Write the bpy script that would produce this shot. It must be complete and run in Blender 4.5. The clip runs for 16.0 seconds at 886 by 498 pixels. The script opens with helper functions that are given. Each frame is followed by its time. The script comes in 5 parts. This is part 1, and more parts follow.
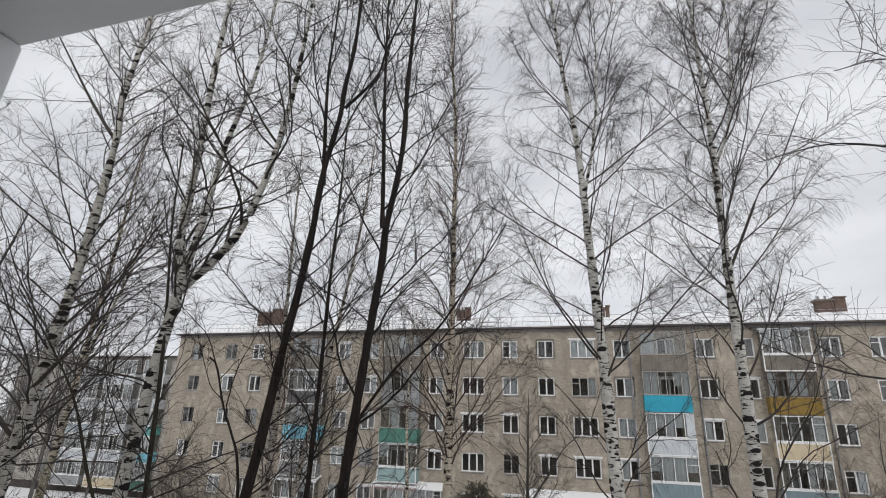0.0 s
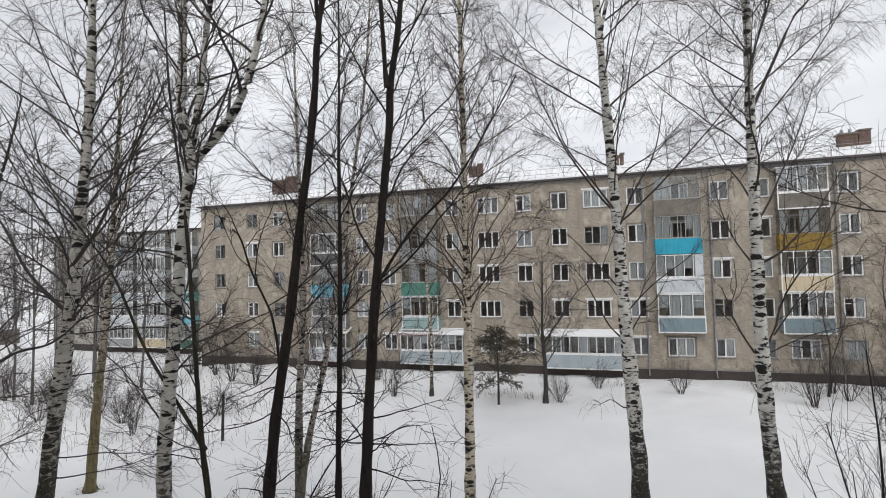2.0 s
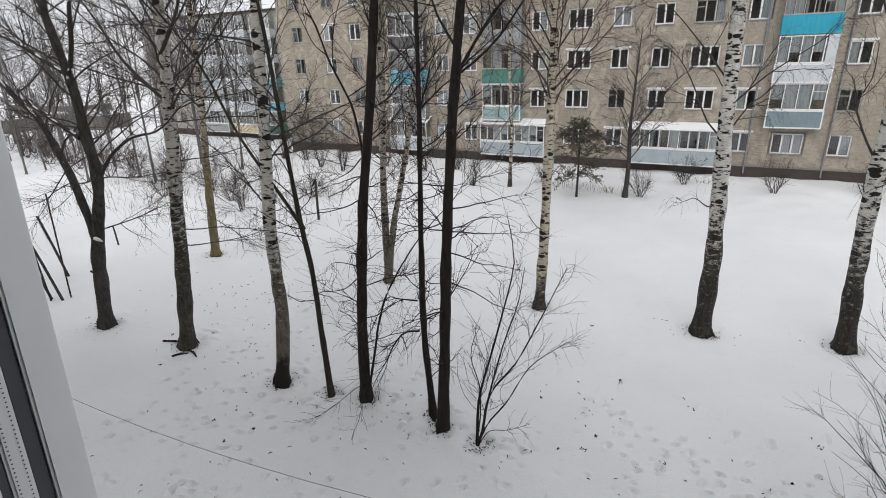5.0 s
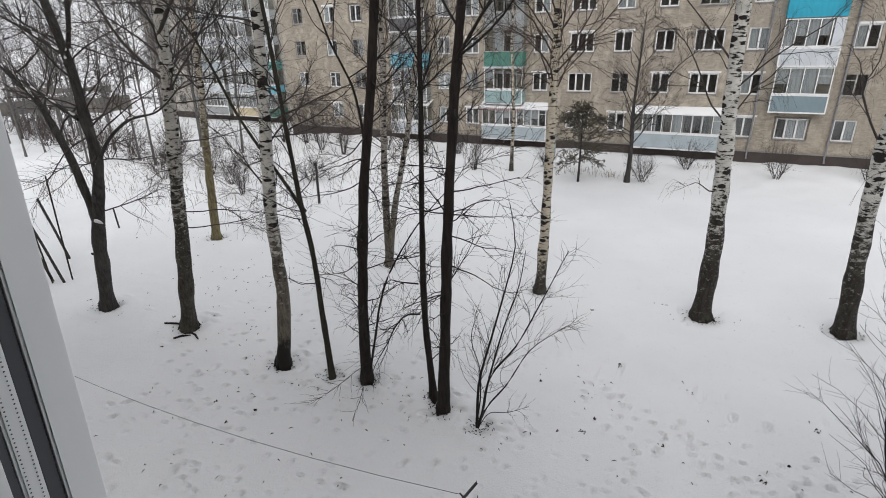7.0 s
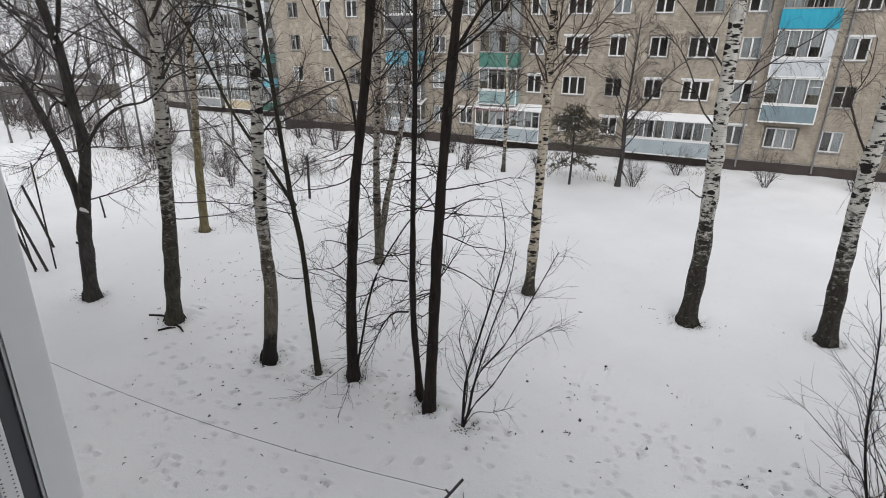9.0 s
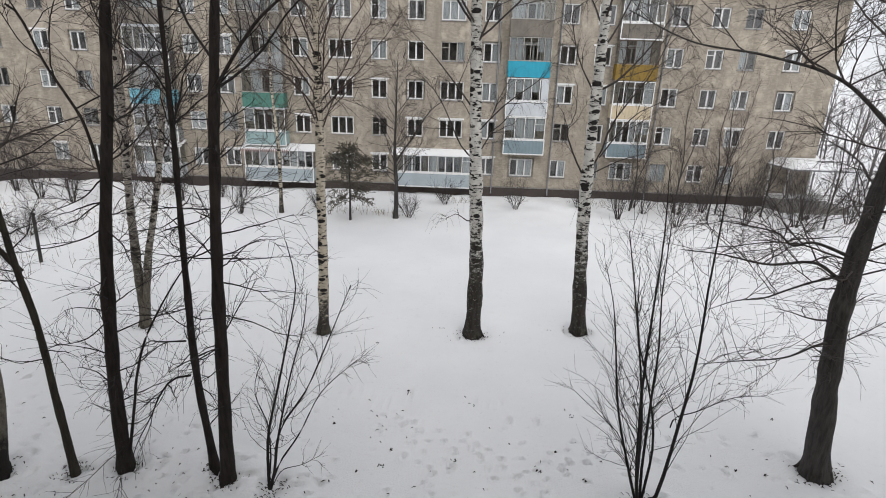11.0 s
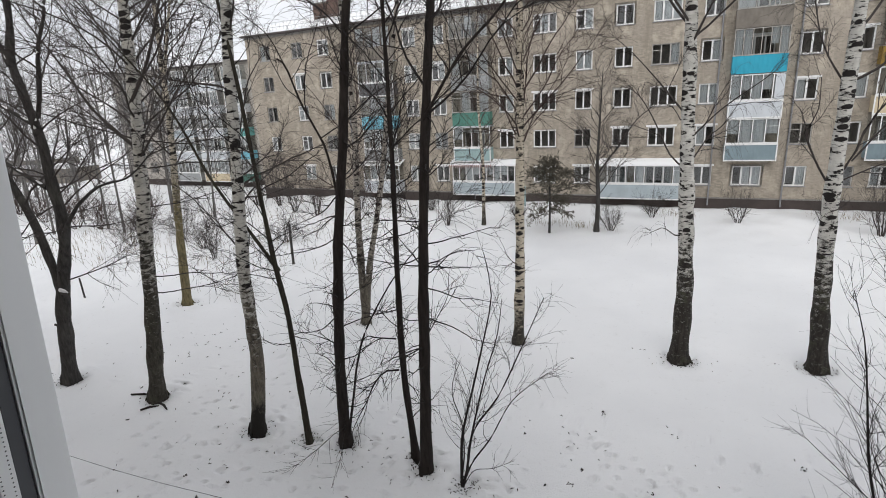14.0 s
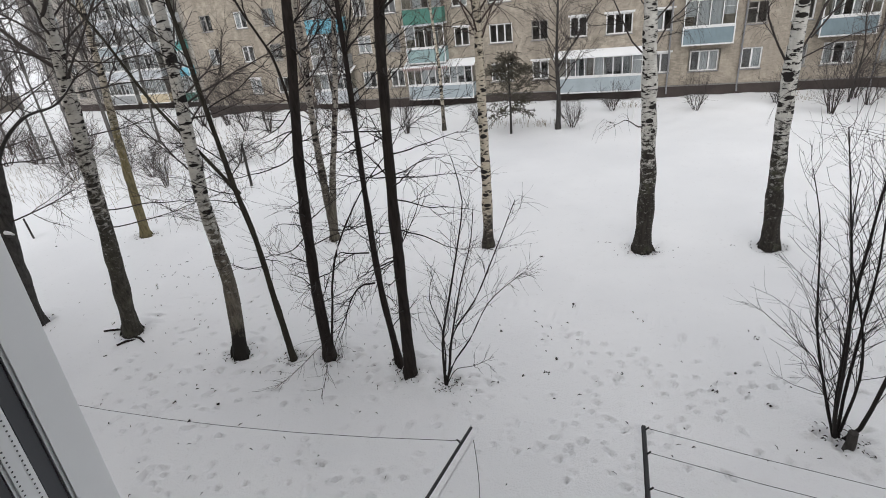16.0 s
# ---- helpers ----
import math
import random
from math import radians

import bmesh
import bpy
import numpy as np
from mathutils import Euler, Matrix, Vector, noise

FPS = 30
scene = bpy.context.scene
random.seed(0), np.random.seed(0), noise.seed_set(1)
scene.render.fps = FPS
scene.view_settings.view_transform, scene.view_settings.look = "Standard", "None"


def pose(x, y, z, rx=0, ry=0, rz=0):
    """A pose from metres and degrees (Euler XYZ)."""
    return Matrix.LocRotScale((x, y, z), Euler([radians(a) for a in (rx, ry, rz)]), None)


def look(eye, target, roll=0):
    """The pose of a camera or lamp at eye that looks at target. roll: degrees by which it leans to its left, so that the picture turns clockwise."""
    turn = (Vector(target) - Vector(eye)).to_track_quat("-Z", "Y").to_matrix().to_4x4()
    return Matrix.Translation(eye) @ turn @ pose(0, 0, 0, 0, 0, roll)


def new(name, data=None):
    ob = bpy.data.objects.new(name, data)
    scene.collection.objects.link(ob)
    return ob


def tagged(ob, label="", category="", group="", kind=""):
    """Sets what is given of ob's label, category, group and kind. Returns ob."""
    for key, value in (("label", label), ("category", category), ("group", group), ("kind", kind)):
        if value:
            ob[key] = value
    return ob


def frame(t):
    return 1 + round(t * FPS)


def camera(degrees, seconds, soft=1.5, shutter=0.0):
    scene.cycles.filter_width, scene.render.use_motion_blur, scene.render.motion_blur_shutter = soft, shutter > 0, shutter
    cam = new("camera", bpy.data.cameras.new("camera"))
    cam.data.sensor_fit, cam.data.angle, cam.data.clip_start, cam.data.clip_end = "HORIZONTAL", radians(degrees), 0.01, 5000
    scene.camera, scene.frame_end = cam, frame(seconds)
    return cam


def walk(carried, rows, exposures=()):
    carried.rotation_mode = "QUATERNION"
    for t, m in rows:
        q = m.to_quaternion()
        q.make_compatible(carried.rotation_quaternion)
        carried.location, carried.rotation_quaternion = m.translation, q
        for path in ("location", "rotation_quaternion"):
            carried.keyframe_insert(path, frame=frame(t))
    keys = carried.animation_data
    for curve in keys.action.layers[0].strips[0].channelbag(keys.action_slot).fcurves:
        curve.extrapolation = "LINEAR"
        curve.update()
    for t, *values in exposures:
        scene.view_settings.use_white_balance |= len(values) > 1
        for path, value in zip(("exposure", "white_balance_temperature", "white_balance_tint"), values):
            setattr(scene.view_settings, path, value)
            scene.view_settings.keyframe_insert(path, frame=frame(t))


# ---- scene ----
cam = camera(80.8, 16.0, soft=0.9, shutter=0.2)
PATH = [
    (0, (0.203, 0.08, 8.39), (-0.343, 1.907, 8.991), 1.5),
    (0.5, (0.203, 0.085, 8.379), (-0.345, 1.935, 8.906), 1.1),
    (1, (0.203, 0.086, 8.403), (-0.378, 1.979, 8.684), -0.7),
    (1.5, (0.203, 0.08, 8.418), (-0.404, 1.981, 8.551), -1.6),
    (2, (0.21, 0.077, 8.443), (-0.409, 1.977, 8.51), -1.7),
    (2.5, (0.233, 0.068, 8.48), (-0.491, 1.931, 8.416), -2.0),
    (3, (0.26, 0.075, 8.517), (-0.619, 1.836, 8.161), -0.6),
    (3.5, (0.242, 0.107, 8.536), (-0.652, 1.826, 8.037), -0.7),
    (4, (0.213, 0.115, 8.543), (-0.671, 1.82, 7.982), -1.4),
    (4.5, (0.201, 0.145, 8.535), (-0.674, 1.823, 7.89), -1.9),
    (4.7, (0.2, 0.148, 8.538), (-0.669, 1.816, 7.858), -2.0),
    (7, (0.189, 0.151, 8.49), (-0.669, 1.79, 7.73), -1.8),
    (7.5, (0.192, 0.14, 8.486), (-0.662, 1.78, 7.723), -1.8),
    (8, (0.185, 0.155, 8.479), (-0.662, 1.798, 7.716), -1.7),
    (8.5, (0.182, 0.142, 8.475), (-0.662, 1.787, 7.712), -1.1),
    (9, (0.171, 0.16, 8.453), (-0.652, 1.817, 7.69), 0.2),
    (9.5, (0.122, 0.17, 8.424), (-0.355, 1.977, 7.712), 2.8),
    (9.7, (0.11, 0.174, 8.416), (-0.277, 2.011, 7.727), 2.6),
    (10.2, (0.109, 0.175, 8.407), (-0.108, 2.053, 7.757), 2.3),
    (10.75, (0.106, 0.176, 8.384), (0.02, 2.075, 7.762), 2.1),
    (11.3, (0.104, 0.177, 8.361), (0.051, 2.083, 7.756), 1.7),
    (11.8, (0.103, 0.178, 8.352), (-0.036, 2.081, 7.754), 0.6),
    (12, (0.11, 0.169, 8.349), (-0.115, 2.065, 7.753), -0.3),
    (12.5, (0.163, 0.132, 8.365), (-0.354, 1.971, 7.775), -3.2),
    (13, (0.164, 0.102, 8.383), (-0.525, 1.885, 7.799), -4.3),
    (13.5, (0.211, 0.075, 8.408), (-0.577, 1.82, 7.832), -4.4),
    (14, (0.229, 0.085, 8.405), (-0.569, 1.832, 7.848), -3.2),
    (14.5, (0.219, 0.098, 8.392), (-0.579, 1.848, 7.844), -2.8),
    (15, (0.187, 0.139, 8.364), (-0.601, 1.888, 7.798), -3.5),
    (15.5, (0.094, 0.148, 8.363), (-0.592, 1.856, 7.581), -5.7),
    (16, (0.06, 0.149, 8.376), (-0.588, 1.818, 7.484), -6.6),
]
walk(cam, [(t, look(eye, target, roll)) for t, eye, target, roll in PATH], exposures=[(0, -0.1), (0.5, -0.1), (1.0, 0.02), (1.5, 0.03), (3, 0.14), (4.5, 0.2), (9, 0.19), (12.5, 0.2), (16, 0.24)])

# ---- light ----
world = bpy.data.worlds.new("overcast_sky")
scene.world = world
world.use_nodes = True
wn, wl = world.node_tree.nodes, world.node_tree.links
wn.clear()
w_out, w_bg = wn.new("ShaderNodeOutputWorld"), wn.new("ShaderNodeBackground")
w_sky, w_hsv = wn.new("ShaderNodeTexSky"), wn.new("ShaderNodeHueSaturation")
w_sky.sky_type, w_sky.sun_disc = "NISHITA", False
w_sky.sun_elevation, w_sky.sun_rotation = radians(43), radians(163)
w_hsv.inputs["Saturation"].default_value, w_hsv.inputs["Value"].default_value = 0.25, 0.10
w_tc, w_map, w_noise, w_ramp, w_mix = (wn.new(k) for k in ("ShaderNodeTexCoord", "ShaderNodeMapping", "ShaderNodeTexNoise", "ShaderNodeValToRGB", "ShaderNodeMix"))
w_map.inputs["Scale"].default_value = (1.0, 1.0, 2.2)
w_noise.inputs["Scale"].default_value, w_noise.inputs["Detail"].default_value, w_noise.inputs["Roughness"].default_value = 2.6, 5.0, 0.5
w_ramp.color_ramp.elements[0].position, w_ramp.color_ramp.elements[0].color = 0.34, (0.73, 0.75, 0.805, 1)
w_ramp.color_ramp.elements[1].position, w_ramp.color_ramp.elements[1].color = 0.66, (1.05, 1.065, 1.10, 1)
w_mix.data_type = "RGBA"
w_mix.inputs["Factor"].default_value = 0.8
wl.new(w_tc.outputs["Generated"], w_map.inputs["Vector"])
wl.new(w_map.outputs["Vector"], w_noise.inputs["Vector"])
wl.new(w_noise.outputs["Fac"], w_ramp.inputs["Fac"])
wl.new(w_sky.outputs["Color"], w_hsv.inputs["Color"])
wl.new(w_hsv.outputs["Color"], w_mix.inputs["A"])
wl.new(w_ramp.outputs["Color"], w_mix.inputs["B"])
wl.new(w_mix.outputs["Result"], w_bg.inputs["Color"])
w_bg.inputs["Strength"].default_value = 1.0
wl.new(w_bg.outputs["Background"], w_out.inputs["Surface"])

sun = new("sun", bpy.data.lights.new("sun", "SUN"))
sun.data.energy, sun.data.angle, sun.data.color = 1.1, radians(45), (1.0, 0.98, 0.95)
sun.matrix_world = look((10, -33, 32), (0, 0, 0))

# ---- materials ----


def material(name, rough=0.8, metal=0.0, spec=0.4):
    m = bpy.data.materials.new(name)
    m.use_nodes = True
    b = m.node_tree.nodes["Principled BSDF"]
    b.inputs["Roughness"].default_value, b.inputs["Metallic"].default_value = rough, metal
    b.inputs["Specular IOR Level"].default_value = spec
    return m, m.node_tree.nodes, m.node_tree.links, b


def coords(n, l, scale=(1, 1, 1), kind="Object"):
    tc, mp = n.new("ShaderNodeTexCoord"), n.new("ShaderNodeMapping")
    mp.inputs["Scale"].default_value = scale
    l.new(tc.outputs[kind], mp.inputs["Vector"])
    return mp.outputs["Vector"]


def noise_tex(n, l, vec, scale, detail=4.0, rough=0.55):
    t = n.new("ShaderNodeTexNoise")
    t.inputs["Scale"].default_value, t.inputs["Detail"].default_value, t.inputs["Roughness"].default_value = scale, detail, rough
    l.new(vec, t.inputs["Vector"])
    return t.outputs["Fac"]


def ramp(n, l, fac, stops):
    r = n.new("ShaderNodeValToRGB")
    e = r.color_ramp.elements
    while len(e) < len(stops):
        e.new(0.5)
    for k, (p, c) in zip(e, stops):
        k.position, k.color = p, (c, c, c, 1) if isinstance(c, (int, float)) else (*c, 1)
    l.new(fac, r.inputs["Fac"])
    return r.outputs["Color"]


def mix(n, l, fac, a, b, mode="MIX"):
    x = n.new("ShaderNodeMix")
    x.data_type, x.blend_type = "RGBA", mode
    for key, v in (("Factor", fac), ("A", a), ("B", b)):
        if isinstance(v, (int, float)):
            x.inputs[key].default_value = v if key == "Factor" else (v, v, v, 1)
        elif isinstance(v, tuple):
            x.inputs[key].default_value = (*v, 1)
        else:
            l.new(v, x.inputs[key])
    return x.outputs["Result"]


def bump(n, l, bsdf, height, strength, distance):
    b = n.new("ShaderNodeBump")
    b.inputs["Strength"].default_value, b.inputs["Distance"].default_value = strength, distance
    l.new(height, b.inputs["Height"])
    l.new(b.outputs["Normal"], bsdf.inputs["Normal"])


def plain(name, colour, rough=0.7, metal=0.0, vary=0.15, scale=3.0, spec=0.4, bumps=0.0):
    """A painted or metal surface with faint stains and grain."""
    m, n, l, b = material(name, rough, metal, spec)
    v = coords(n, l)
    big, fine = noise_tex(n, l, v, scale, 5.0), noise_tex(n, l, v, scale * 14, 3.0)
    dark = tuple(c * (1 - 2 * vary) for c in colour)
    c = mix(n, l, ramp(n, l, big, [(0.3, 0.0), (0.7, 1.0)]), dark, colour)
    c = mix(n, l, 0.35, c, mix(n, l, fine, tuple(c * (1 - vary) for c in colour), colour))
    l.new(c, b.inputs["Base Color"])
    if bumps:
        bump(n, l, b, fine, bumps, 0.01)
    return m


def snow_material():
    m, n, l, b = material("snow", 0.62, 0, 0.3)
    v = coords(n, l)
    big, mid, fine = noise_tex(n, l, v, 0.16, 4.0), noise_tex(n, l, v, 1.7, 5.0), noise_tex(n, l, v, 26.0, 3.0)
    c = mix(n, l, ramp(n, l, big, [(0.3, 0.0), (0.7, 1.0)]), (0.79, 0.795, 0.805), (0.885, 0.887, 0.892))
    c = mix(n, l, ramp(n, l, mid, [(0.62, 0.0), (0.8, 0.35)]), c, (0.70, 0.70, 0.69))
    grit = noise_tex(n, l, v, 7.0, 6.0, 0.7)
    c = mix(n, l, ramp(n, l, grit, [(0.60, 0.0), (0.74, 0.36)]), c, (0.50, 0.49, 0.47))
    l.new(c, b.inputs["Base Color"])
    bump(n, l, b, mix(n, l, 0.35, mid, fine), 0.5, 0.07)
    return m


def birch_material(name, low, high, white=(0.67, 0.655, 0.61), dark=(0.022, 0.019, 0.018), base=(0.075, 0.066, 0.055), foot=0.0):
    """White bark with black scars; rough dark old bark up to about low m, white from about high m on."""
    m, n, l, b = material(name, 0.8, 0, 0.25)
    v = coords(n, l)
    stretched = coords(n, l, (4.6, 4.6, 17.0))
    lines = coords(n, l, (5.0, 5.0, 60.0))
    wob = n.new("ShaderNodeMixRGB")
    wob.inputs["Fac"].default_value = 0.24
    vor, wn_ = n.new("ShaderNodeTexVoronoi"), n.new("ShaderNodeTexNoise")
    wn_.inputs["Scale"].default_value = 9.0
    vor.inputs["Scale"].default_value, vor.inputs["Randomness"].default_value = 1.0, 1.0
    l.new(coords(n, l, (3.0, 3.0, 6.4)), wob.inputs["Color1"])
    l.new(v, wn_.inputs["Vector"])
    l.new(wn_.outputs["Color"], wob.inputs["Color2"])
    l.new(wob.outputs["Color"], vor.inputs["Vector"])
    per, spread = n.new("ShaderNodeSeparateColor"), n.new("ShaderNodeMath")
    l.new(vor.outputs["Color"], per.inputs["Color"])
    spread.operation = "MULTIPLY_ADD"
    spread.inputs[1].default_value = 0.30
    l.new(per.outputs["Red"], spread.inputs[0])
    l.new(vor.outputs["Distance"], spread.inputs[2])
    bold = ramp(n, l, spread.outputs["Value"], [(0.40, 1.0), (0.44, 0.0)])
    small = ramp(n, l, noise_tex(n, l, stretched, 1.0, 3.0, 0.6), [(0.56, 0.0), (0.60, 1.0)])
    scars = mix(n, l, 1.0, bold, small, "LIGHTEN")
    streaks = ramp(n, l, noise_tex(n, l, lines, 1.0, 2.0), [(0.60, 0.0), (0.70, 0.5)])
    blotch = noise_tex(n, l, v, 5.0, 4.0)
    c = mix(n, l, ramp(n, l, blotch, [(0.3, 0.0), (0.7, 1.0)]), tuple(x * 0.72 for x in white), white)
    c = mix(n, l, streaks, c, tuple(x * 2.5 for x in dark))
    c = mix(n, l, scars, c, dark)
    fissure = noise_tex(n, l, coords(n, l, (14, 14, 3.0)), 1.0, 5.0, 0.65)
    old = mix(n, l, ramp(n, l, fissure, [(0.35, 0.0), (0.7, 1.0)]), tuple(x * 0.35 for x in base), base)
    old = mix(n, l, ramp(n, l, noise_tex(n, l, v, 2.3, 4.0), [(0.55, 0.0), (0.75, 0.6)]), old, (0.11, 0.115, 0.075))
    old = mix(n, l, ramp(n, l, noise_tex(n, l, coords(n, l, (9, 9, 14)), 1.0, 5.0, 0.7), [(0.56, 0.0), (0.70, 0.5)]), old, tuple(x * 0.34 for x in white))
    sep, rng_ = n.new("ShaderNodeSeparateXYZ"), n.new("ShaderNodeMapRange")
    l.new(v, sep.inputs["Vector"])
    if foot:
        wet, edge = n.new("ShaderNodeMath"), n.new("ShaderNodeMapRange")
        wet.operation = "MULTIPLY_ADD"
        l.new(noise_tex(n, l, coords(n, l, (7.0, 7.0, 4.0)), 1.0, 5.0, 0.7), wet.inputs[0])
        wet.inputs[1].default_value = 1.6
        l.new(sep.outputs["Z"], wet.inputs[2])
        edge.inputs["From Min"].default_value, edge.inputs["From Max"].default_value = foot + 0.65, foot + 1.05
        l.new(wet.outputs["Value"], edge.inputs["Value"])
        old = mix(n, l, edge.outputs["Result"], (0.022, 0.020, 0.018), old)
    add = n.new("ShaderNodeMath")
    add.operation = "MULTIPLY_ADD"
    l.new(noise_tex(n, l, coords(n, l, (6.0, 6.0, 9.0)), 1.0, 5.0, 0.7), add.inputs[0])
    add.inputs[1].default_value = (high - low) * 2.6
    l.new(sep.outputs["Z"], add.inputs[2])
    rng_.inputs["From Min"].default_value = low + (high - low) * 1.62
    rng_.inputs["From Max"].default_value = low + (high - low) * 2.02
    l.new(add.outputs["Value"], rng_.inputs["Value"])
    l.new(mix(n, l, rng_.outputs["Result"], old, c), b.inputs["Base Color"])
    bump(n, l, b, mix(n, l, rng_.outputs["Result"], fissure, scars), 0.9, 0.035)
    return m


def bark_material(name, colour):
    m, n, l, b = material(name, 0.85, 0, 0.2)
    v = coords(n, l)
    fissure = noise_tex(n, l, coords(n, l, (16, 16, 2.5)), 1.0, 5.0, 0.65)
    c = mix(n, l, ramp(n, l, fissure, [(0.3, 0.0), (0.72, 1.0)]), tuple(x * 0.35 for x in colour), colour)
    c = mix(n, l, ramp(n, l, noise_tex(n, l, v, 1.4, 4.0), [(0.55, 0.0), (0.8, 0.5)]), c, (colour[0] * 1.5, colour[1] * 1.6, colour[2] * 1.4))
    l.new(c, b.inputs["Base Color"])
    bump(n, l, b, fissure, 0.7, 0.02)
    return m


def facade_material(name, a, b_):
    """Weathered silicate brick: faint courses, blotches and run-off streaks."""
    m, n, l, b = material(name, 0.9, 0, 0.2)
    tc, mp = n.new("ShaderNodeTexCoord"), n.new("ShaderNodeMapping")
    l.new(tc.outputs["Object"], mp.inputs["Vector"])
    mp.inputs["Rotation"].default_value = (radians(90), 0, 0)
    brick = n.new("ShaderNodeTexBrick")
    brick.inputs["Scale"].default_value = 1.0
    brick.inputs["Brick Width"].default_value, brick.inputs["Row Height"].default_value = 0.26, 0.075
    brick.inputs["Mortar Size"].default_value, brick.inputs["Bias"].default_value = 0.006, 0.0
    brick.inputs["Color1"].default_value = (*a, 1)
    brick.inputs["Color2"].default_value = (*[x * 0.56 for x in a], 1)
    brick.inputs["Mortar"].default_value = (*[x * 0.60 for x in a], 1)
    l.new(mp.outputs["Vector"], brick.inputs["Vector"])
    v = coords(n, l)
    big = noise_tex(n, l, v, 0.22, 5.0, 0.6)
    run = noise_tex(n, l, coords(n, l, (2.6, 2.6, 0.16)), 1.0, 5.0, 0.65)
    spots = noise_tex(n, l, v, 1.3, 5.0, 0.65)
    c = mix(n, l, ramp(n, l, big, [(0.35, 0.0), (0.65, 1.0)]), brick.outputs["Color"], b_)
    c = mix(n, l, ramp(n, l, run, [(0.47, 0.0), (0.68, 0.7)]), c, tuple(x * 0.55 for x in a))
    fine_run = noise_tex(n, l, coords(n, l, (9.0, 9.0, 0.9)), 1.0, 4.0, 0.7)
    c = mix(n, l, ramp(n, l, fine_run, [(0.52, 0.0), (0.72, 0.30)]), c, tuple(x * 0.6 for x in a))
    c = mix(n, l, ramp(n, l, noise_tex(n, l, coords(n, l, (1, 1, 1.8)), 4.2, 6.0, 0.75), [(0.46, 0.0), (0.66, 0.75)]), c, tuple(x * 0.52 for x in a))
    c = mix(n, l, ramp(n, l, spots, [(0.50, 0.0), (0.66, 0.55)]), c, tuple(x * 1.2 for x in a))
    l.new(c, b.inputs["Base Color"])
    bump(n, l, b, brick.outputs["Fac"], -0.3, 0.01)
    return m


def glass_material(name, tint=0.8, gloss=0.02):
    m = bpy.data.materials.new(name)
    m.use_nodes = True
    n, l = m.node_tree.nodes, m.node_tree.links
    n.clear()
    out, mx, tr, gl, lw, power, gloss_by = (n.new(k) for k in ("ShaderNodeOutputMaterial", "ShaderNodeMixShader", "ShaderNodeBsdfTransparent", "ShaderNodeBsdfGlossy", "ShaderNodeLayerWeight", "ShaderNodeMath", "ShaderNodeMath"))
    tr.inputs["Color"].default_value = (tint * 0.96, tint, tint, 1)
    gl.inputs["Roughness"].default_value = gloss
    power.operation, gloss_by.operation = "POWER", "MULTIPLY_ADD"
    power.inputs[1].default_value, gloss_by.inputs[1].default_value, gloss_by.inputs[2].default_value = 4.0, 0.80, 0.14
    l.new(lw.outputs["Facing"], power.inputs[0])
    l.new(power.outputs["Value"], gloss_by.inputs[0])
    l.new(gloss_by.outputs["Value"], mx.inputs["Fac"])
    l.new(tr.outputs["BSDF"], mx.inputs[1])
    l.new(gl.outputs["BSDF"], mx.inputs[2])
    l.new(mx.outputs["Shader"], out.inputs["Surface"])
    return m


SNOW = snow_material()
BIRCH_OLD = birch_material("birch_bark_old", 1.2, 5.2, base=(0.055, 0.048, 0.040))
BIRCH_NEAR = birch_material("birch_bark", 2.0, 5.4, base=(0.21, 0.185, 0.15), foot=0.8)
BIRCH_MID = birch_material("birch_bark_rough", 2.2, 6.6, base=(0.085, 0.077, 0.062), white=(0.60, 0.58, 0.53))
BIRCH_PALE = birch_material("birch_bark_pale", 0.1, 2.0, white=(0.62, 0.55, 0.44))
BIRCH_GREY = birch_material("birch_bark_grey", 0.6, 5.0, white=(0.44, 0.40, 0.35), base=(0.20, 0.175, 0.14))
BIRCH_DULL = birch_material("birch_bark_dull", 2.5, 7.5, white=(0.46, 0.41, 0.33), base=(0.27, 0.225, 0.12))
BARK_DARK = bark_material("dark_bark", (0.042, 0.034, 0.031))
BARK_GREY = bark_material("grey_bark", (0.085, 0.079, 0.075))
BARK_OLIVE = bark_material("olive_bark", (0.062, 0.055, 0.042))
TWIG = plain("twig_bark", (0.080, 0.069, 0.065), 0.85, vary=0.2, spec=0.2)
# Two barks for far trees; their pale grey holds the distance haze as colour.
TWIG_HAZED = plain("haze_paled_twig_bark", (0.19, 0.178, 0.175), 0.85, vary=0.2, spec=0.2)
BARK_HAZED = bark_material("haze_paled_bark", (0.20, 0.19, 0.18))
TWIG_RED = plain("reddish_twig_bark", (0.098, 0.073, 0.066), 0.85, vary=0.2, spec=0.2)
TWIG_BLACK = plain("black_twig_bark", (0.036, 0.031, 0.030), 0.85, vary=0.2, spec=0.2)
WALL = facade_material("grey_beige_brick", (0.46, 0.405, 0.33), (0.385, 0.338, 0.285))
WALL_B = facade_material("grey_brick", (0.47, 0.435, 0.385), (0.43, 0.40, 0.365))
PLINTH = plain("dark_plinth_plaster", (0.075, 0.060, 0.055), 0.9, vary=0.2, scale=1.2)
CONCRETE = plain("weathered_concrete", (0.30, 0.285, 0.265), 0.9, vary=0.2, scale=1.5)
CONCRETE_OLD = plain("stained_balcony_concrete", (0.23, 0.205, 0.175), 0.9, vary=0.25, scale=1.5)
WHITE = plain("white_window_paint", (0.80, 0.80, 0.79), 0.45, vary=0.05)
OLDWOOD = plain("old_grey_wood", (0.48, 0.46, 0.43), 0.8, vary=0.2)
BROWNWOOD = plain("brown_window_wood", (0.13, 0.09, 0.07), 0.75, vary=0.2)
PVC = plain("white_plastic", (0.84, 0.85, 0.85), 0.4, vary=0.04, scale=6)
